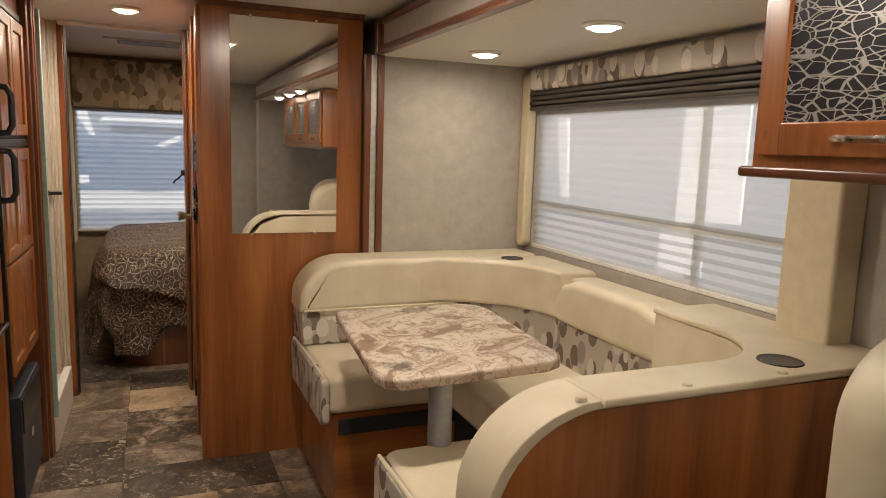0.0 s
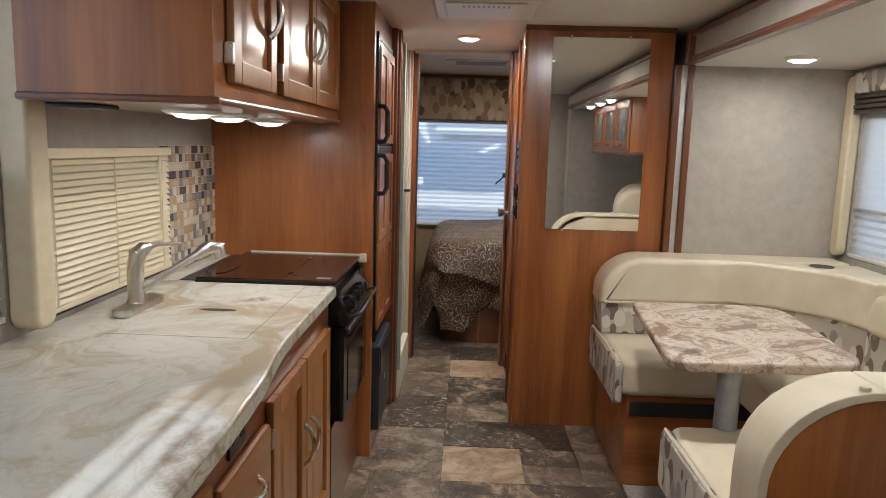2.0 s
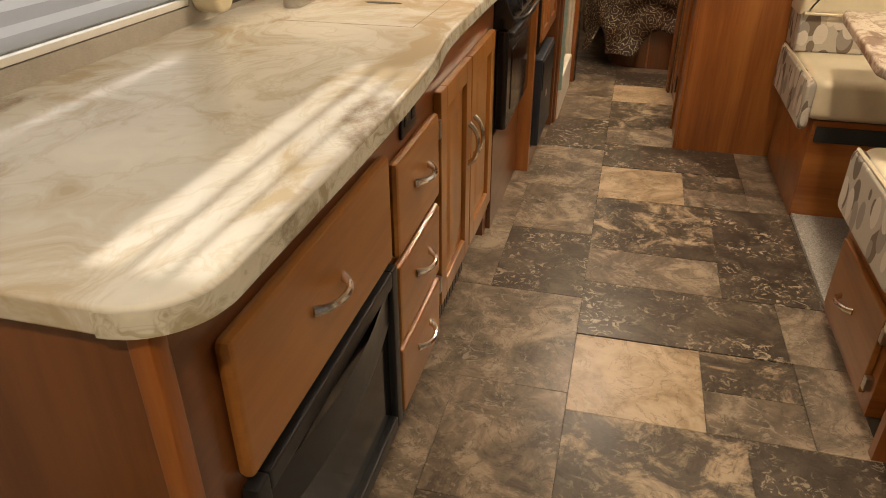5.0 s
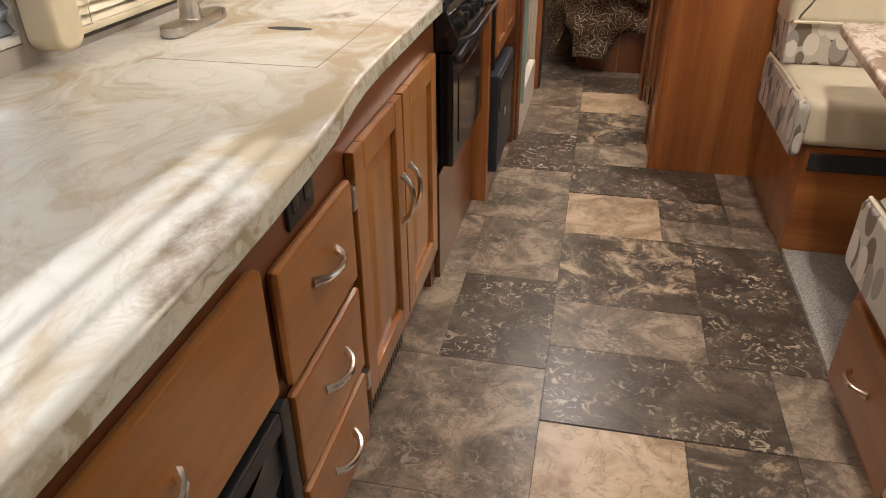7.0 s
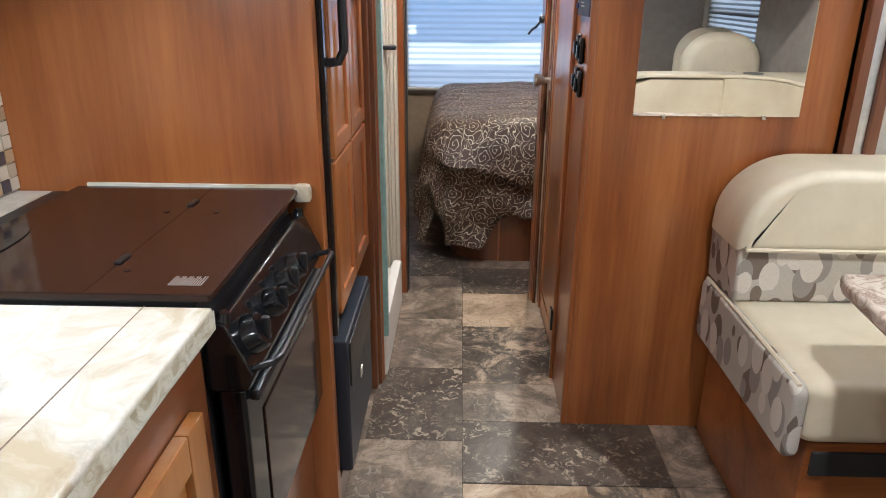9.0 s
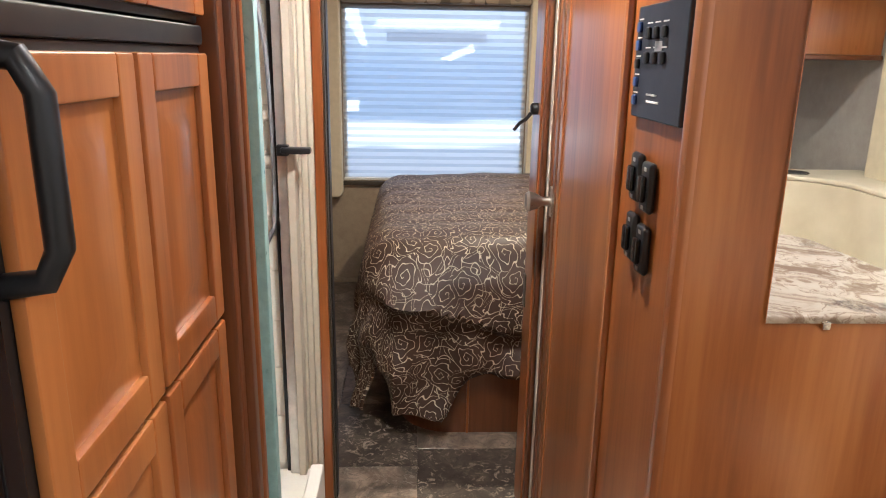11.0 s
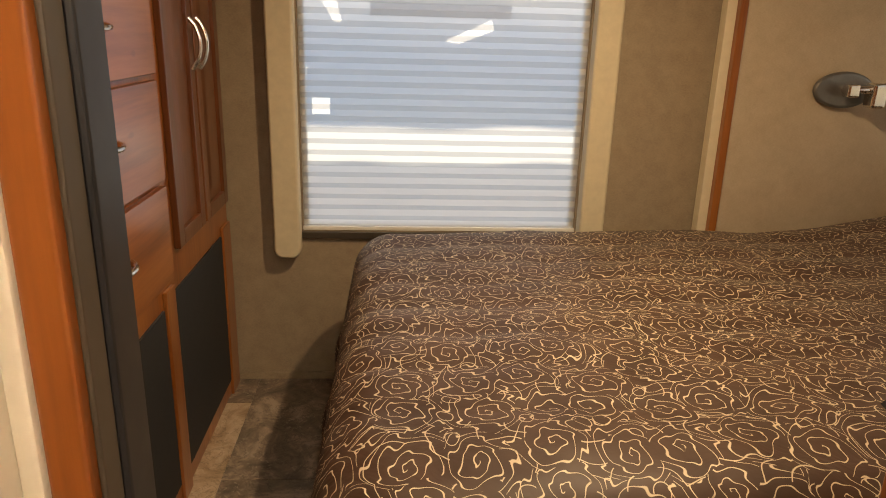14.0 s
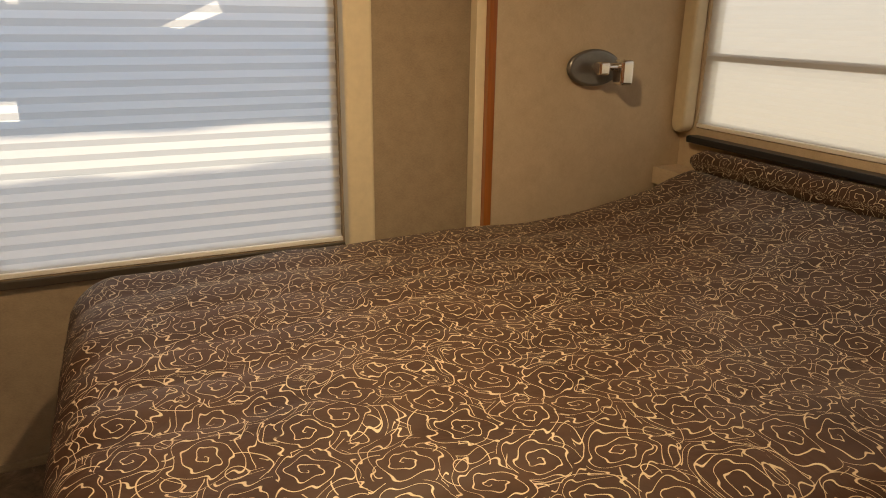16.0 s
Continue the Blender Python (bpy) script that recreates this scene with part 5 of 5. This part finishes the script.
def comforter_mesh():
    """Quilted cover: crowned top, rounded rim, hanging skirts with folds and a long corner tip."""
    bm = bmesh.new()
    nx, ny = 130, 120
    x0, x1, y0, y1 = -0.365, 1.74, 4.68, 6.23
    grid = {}
    drop_x, drop_y = 0.50, 0.42
    uvs = {}
    for i in range(nx + 1):
        for j in range(ny + 1):
            u = -drop_x + (x1 - x0 + drop_x) * i / nx
            v = -drop_y + (y1 - y0 + 2 * drop_y) * j / ny
            uv = (u, v)
            if v < 0:
                hang = 0.33 + 0.31 * math.exp(-abs((u - 0.22) / 0.19) ** 2.4) + 0.10 * max(0.0, min(1.0, (u - 0.40) / 0.12)) + 0.012 * math.sin(u * 11)
                v *= hang / drop_y
                uv = (u, v)
            r = 0.13
            px, py, pz = u, v, 0.0
            du = max(0.0, r - u)
            dv0 = max(0.0, r - v)
            dv1 = max(0.0, v - (y1 - y0 - r))
            dv = max(dv0, dv1)
            d = math.hypot(du, dv)
            if d > 0:
                arc = r * math.pi / 2
                out = r * math.sin(min(d, arc) / r)
                down = r * (1 - math.cos(min(d, arc) / r)) + max(0.0, d - arc)
                cx, cy = du / d, dv / d * (1 if dv1 == 0 else -1)
                px = (r - out * cx) if du else u
                py = (r - out * cy) if dv0 else ((y1 - y0 - r) + out * abs(cy) if dv1 else v)
                both = min(du, dv) / max(d, 1e-6)
                down *= 1.0 - 0.0 * both
                fold = 0.018 * math.sin(u * 16 + v * 15) * min(1.0, max(0.0, d - arc) / 0.15) + 0.012 * math.sin(v * 31 + 1.3) * min(1.0, max(0.0, d - arc) / 0.2)
                px -= cx * (fold + 0.03 * min(1, max(0, d - arc) / 0.3))
                py -= cy * (fold + 0.02)
                pz -= down
                if dv0:
                    py -= 0.05 * min(1.0, down / 0.14)
                if dv0 and u > -0.1:
                    # slack cloth bulging over a deep slanting crease
                    crease = 0.17 + 0.14 * max(0.0, min(1.0, (u - 0.05) / 0.5)) + 0.012 * math.sin(u * 14)
                    above = min(1.0, max(0.0, (down - 0.05) / max(0.02, crease - 0.05)))
                    step = min(1.0, max(0.0, (down - crease) / 0.03))
                    py -= 0.055 * above ** 1.4 * (1 - step) * min(1.0, (u + 0.1) / 0.15)
                    if step >= 1.0:
                        py -= 0.022 * math.sin(u * 27 + down * 9) * min(1.0, (down - crease) / 0.12)
            x, y = x0 + px, y0 + py
            quilt = 0.011 * abs(math.sin(math.pi * (v + 0.05 + 0.012 * math.sin(u * 3)) / 0.17)) ** 0.35
            crown = 0.02 * math.sin(math.pi * min(1, max(0, u / (x1 - x0)))) + 0.012 * noise.noise((x * 3.0, y * 3.0, 0.3)) + 0.006 * noise.noise((x * 9.0, y * 9.0, 2.3))
            rise = 0.15 * max(0.0, (x - 1.05) / 0.7) ** 1.6
            z = 0.735 + pz + (quilt + crown if d < 0.15 else (quilt + crown) * 0.4) + rise
            z = max(z, 0.10)
            grid[i, j] = bm.verts.new((x, y, z))
            uvs[grid[i, j]] = uv
    for i in range(nx):
        for j in range(ny):
            bm.faces.new((grid[i, j], grid[i + 1, j], grid[i + 1, j + 1], grid[i, j + 1]))
    layer = bm.loops.layers.uv.new("cloth")
    for f in bm.faces:
        for lp in f.loops:
            lp[layer].uv = uvs[lp.vert]
    return bm


cm = finish(comforter_mesh(), "comforter", M_bed, bd, True)
so = cm.modifiers.new("thickness", "SOLIDIFY")
so.thickness = 0.012
bo = thing("bolster", (1.80, 5.5, 0.85), "brown rose-pattern bolster below the bed head window", "pillow")
ro = tube("roll", [(1.83, 4.75, 0.90), (1.83, 4.80, 0.90), (1.83, 5.3, 0.903), (1.83, 6.18, 0.90), (1.83, 6.235, 0.90)], 0.05, M_bed, bo, 18, [0.02, 0.047, 0.052, 0.048, 0.02])
lay = ro.data.uv_layers.new(name="cloth")
for lp in ro.data.loops:
    co = ro.data.vertices[lp.vertex_index].co
    lay.data[lp.index].uv = (co.y, 0.05 * math.atan2(co.z - 0.05, co.x - 0.03))
setting("head_shelf", 1.77, 1.90, 4.65, 6.395, 0.78, 0.85, M_paper_slide, "tan padded shelf at the bed head", 0.004)
setting("trim", 1.845, 1.90, 4.70, 6.31, 0.957, 0.984, M_black, "black rail below the bed head window", 0.006)

lm = thing("reading_lamp", (1.436, 6.39, 1.243), "chrome reading lamp on an oval nickel plate", "wall lamp")
prism("plate", [(1.436 + 0.116 * math.cos(t), 1.243 + 0.067 * math.sin(t)) for t in [k * math.pi / 16 for k in range(32)]], "y", 6.372, 6.398, M_pewter, lm, 0.012, 3)
tube("stem", [(1.436, 6.375, 1.243), (1.436, 6.33, 1.243)], 0.016, M_chrome, lm, 12)
box("joint", 1.405, 1.45, 6.30, 6.345, 1.222, 1.268, M_chrome, lm, 0.008, 3)
tube("head", [(1.45, 6.32, 1.25), (1.48, 6.318, 1.25), (1.50, 6.318, 1.25)], 0.016, M_chrome, lm, 12, [0.012, 0.014, 0.014])
box("shade", 1.49, 1.545, 6.285, 6.345, 1.185, 1.275, M_chrome, lm, 0.012, 3)

wd = thing("wardrobe", (-1.0, 5.6, 0), "cherry built-in wardrobe with drawers and dark mesh panels", "wardrobe")
box("body", XL + 0.002, -0.873, 4.85, 6.49, 0, HB - 0.004, M_wood, wd, 0.004)
for z0, z1 in ((0.715, 0.985), (1.0, 1.27), (1.285, 1.50), (1.515, 1.75)):
    d = box("drawer", -0.873, -0.853, 5.02, 5.765, z0, z1, M_wood_y, wd, 0.006)
    h = arch_handle(d, 5.34, 5.46, (z0 + z1) / 2 + 0.01, (z0 + z1) / 2 + 0.01, -0.853, 0.026)
    h.data.transform(Matrix.Translation(-wd.location))
for a, b, hy in ((5.84, 6.13, 6.10), (6.15, 6.45, 6.18)):
    d = finish(frame_panel_bm(a, b, 0.775, 1.98, -0.873, 0.02, 0.05), "door", M_wood_d, wd, True)
    h = arch_handle(d, hy, hy, 1.28, 1.43, -0.853, 0.03)
    h.data.transform(Matrix.Translation(-wd.location))
box("panel", -0.8735, -0.866, 4.98, 5.69, 0.07, 0.64, M_drk, wd)
box("panel", -0.8735, -0.866, 5.79, 6.36, 0.07, 0.66, M_drk, wd)
for y0, y1 in ((4.86, 4.97), (5.70, 5.78), (6.37, 6.48)):
    box("stile", -0.873, -0.86, y0, y1, 0.0, 0.69, M_wood, wd, 0.004)

av = thing("ceiling_vent", (0.0, 5.6, HB), "grey air vent on the bedroom ceiling", "vent")
box("frame", -0.28, 0.28, 5.3, 5.55, HB - 0.012, HB, M_white, av, 0.004)
for i in range(6):
    box("slat", -0.2, 0.2, 5.32 + i * 0.036, 5.34 + i * 0.036, HB - 0.018, HB - 0.011, M_grey, av, 0.002)

# ---- mosaic and floor tiles ----
M_mos = [plain("mosaic_" + k, c, 0.25, var=0.08) for k, c in (("cream", (0.60, 0.53, 0.42)), ("tan", (0.42, 0.31, 0.18)), ("dark", (0.085, 0.075, 0.085)), ("grey", (0.24, 0.22, 0.23)), ("beige", (0.46, 0.38, 0.28)))]
mo = setting("wall_mosaic", XL + 0.001, XL + 0.006, 2.165, 2.698, 0.925, 1.395, M_ivory, "mosaic backsplash of beige, brown and grey glass tiles")
mos_mesh = []
step = 0.0313
for m in M_mos:
    bm = box_bm(0, 0.006, 0.0012, step - 0.0012, 0.0012, step - 0.0012, 0.001, 1)
    o = finish(bm, "tile", m, None)
    mos_mesh.append(o.data)
    bpy.data.objects.remove(o)
rnd = random.Random(5)
for j in range(15):
    for i in range(17):
        k = rnd.choices(range(5), (4, 3, 1.6, 2, 2))[0]
        o = new("tile", mos_mesh[k])
        o.parent = mo
        o.location = (XL + 0.006, 2.166 + i * step, 0.926 + j * step)

PER = 1.372
Y0 = 1.487
cells = [
    (-0.15, 0.47, 0.0, 0.315, "d"), (-0.15, 0.305, 0.315, 0.556, "g"), (-0.15, 0.31, 0.556, 1.018, "m"), (-0.15, 0.213, 1.018, 1.368, "l"),
    (0.305, 0.625, 0.315, 1.018, "d"), (0.213, 0.475, 1.018, 1.19, "g"), (0.213, 0.475, 1.19, 1.368, "m"), (0.475, 0.625, 1.018, 1.372, "g"), (0.47, 0.625, 0.0, 0.315, "g"),
    (-0.463, -0.15, 0.203, 0.66, "d"), (-0.463, -0.15, 0.66, 1.085, "g"), (-0.78, -0.15, -0.287, 0.203, "g"), (-0.78, -0.463, 0.203, 1.085, "g"),
    (-1.17, -0.78, 0.0, 0.70, "l"), (-1.17, -0.78, 0.70, 1.372, "g"),
]
tones = {"l": M_tile_l, "d": M_tile_d, "m": M_tile_m, "g": M_tile_g}
shapes = {}
for p in range(-3, 4):
    for k, (a, b, c, d, t) in enumerate(cells):
        ya = Y0 + p * PER + c
        top = min(ya + d - c, YB + 0.02)
        if ya < YF - 0.2 or top - ya < 0.03:
            continue
        key = (k, round(top - ya, 3))
        if key not in shapes:
            o = finish(box_bm(0.0008, b - a - 0.0008, 0.0008, top - ya - 0.0008, -0.004, 0.0, 0.0006, 1), "tile", tones[t])
            shapes[key] = o.data
            bpy.data.objects.remove(o)
        o = new("tile", shapes[key])
        o.parent = floor
        o.location = (a, ya, 0)
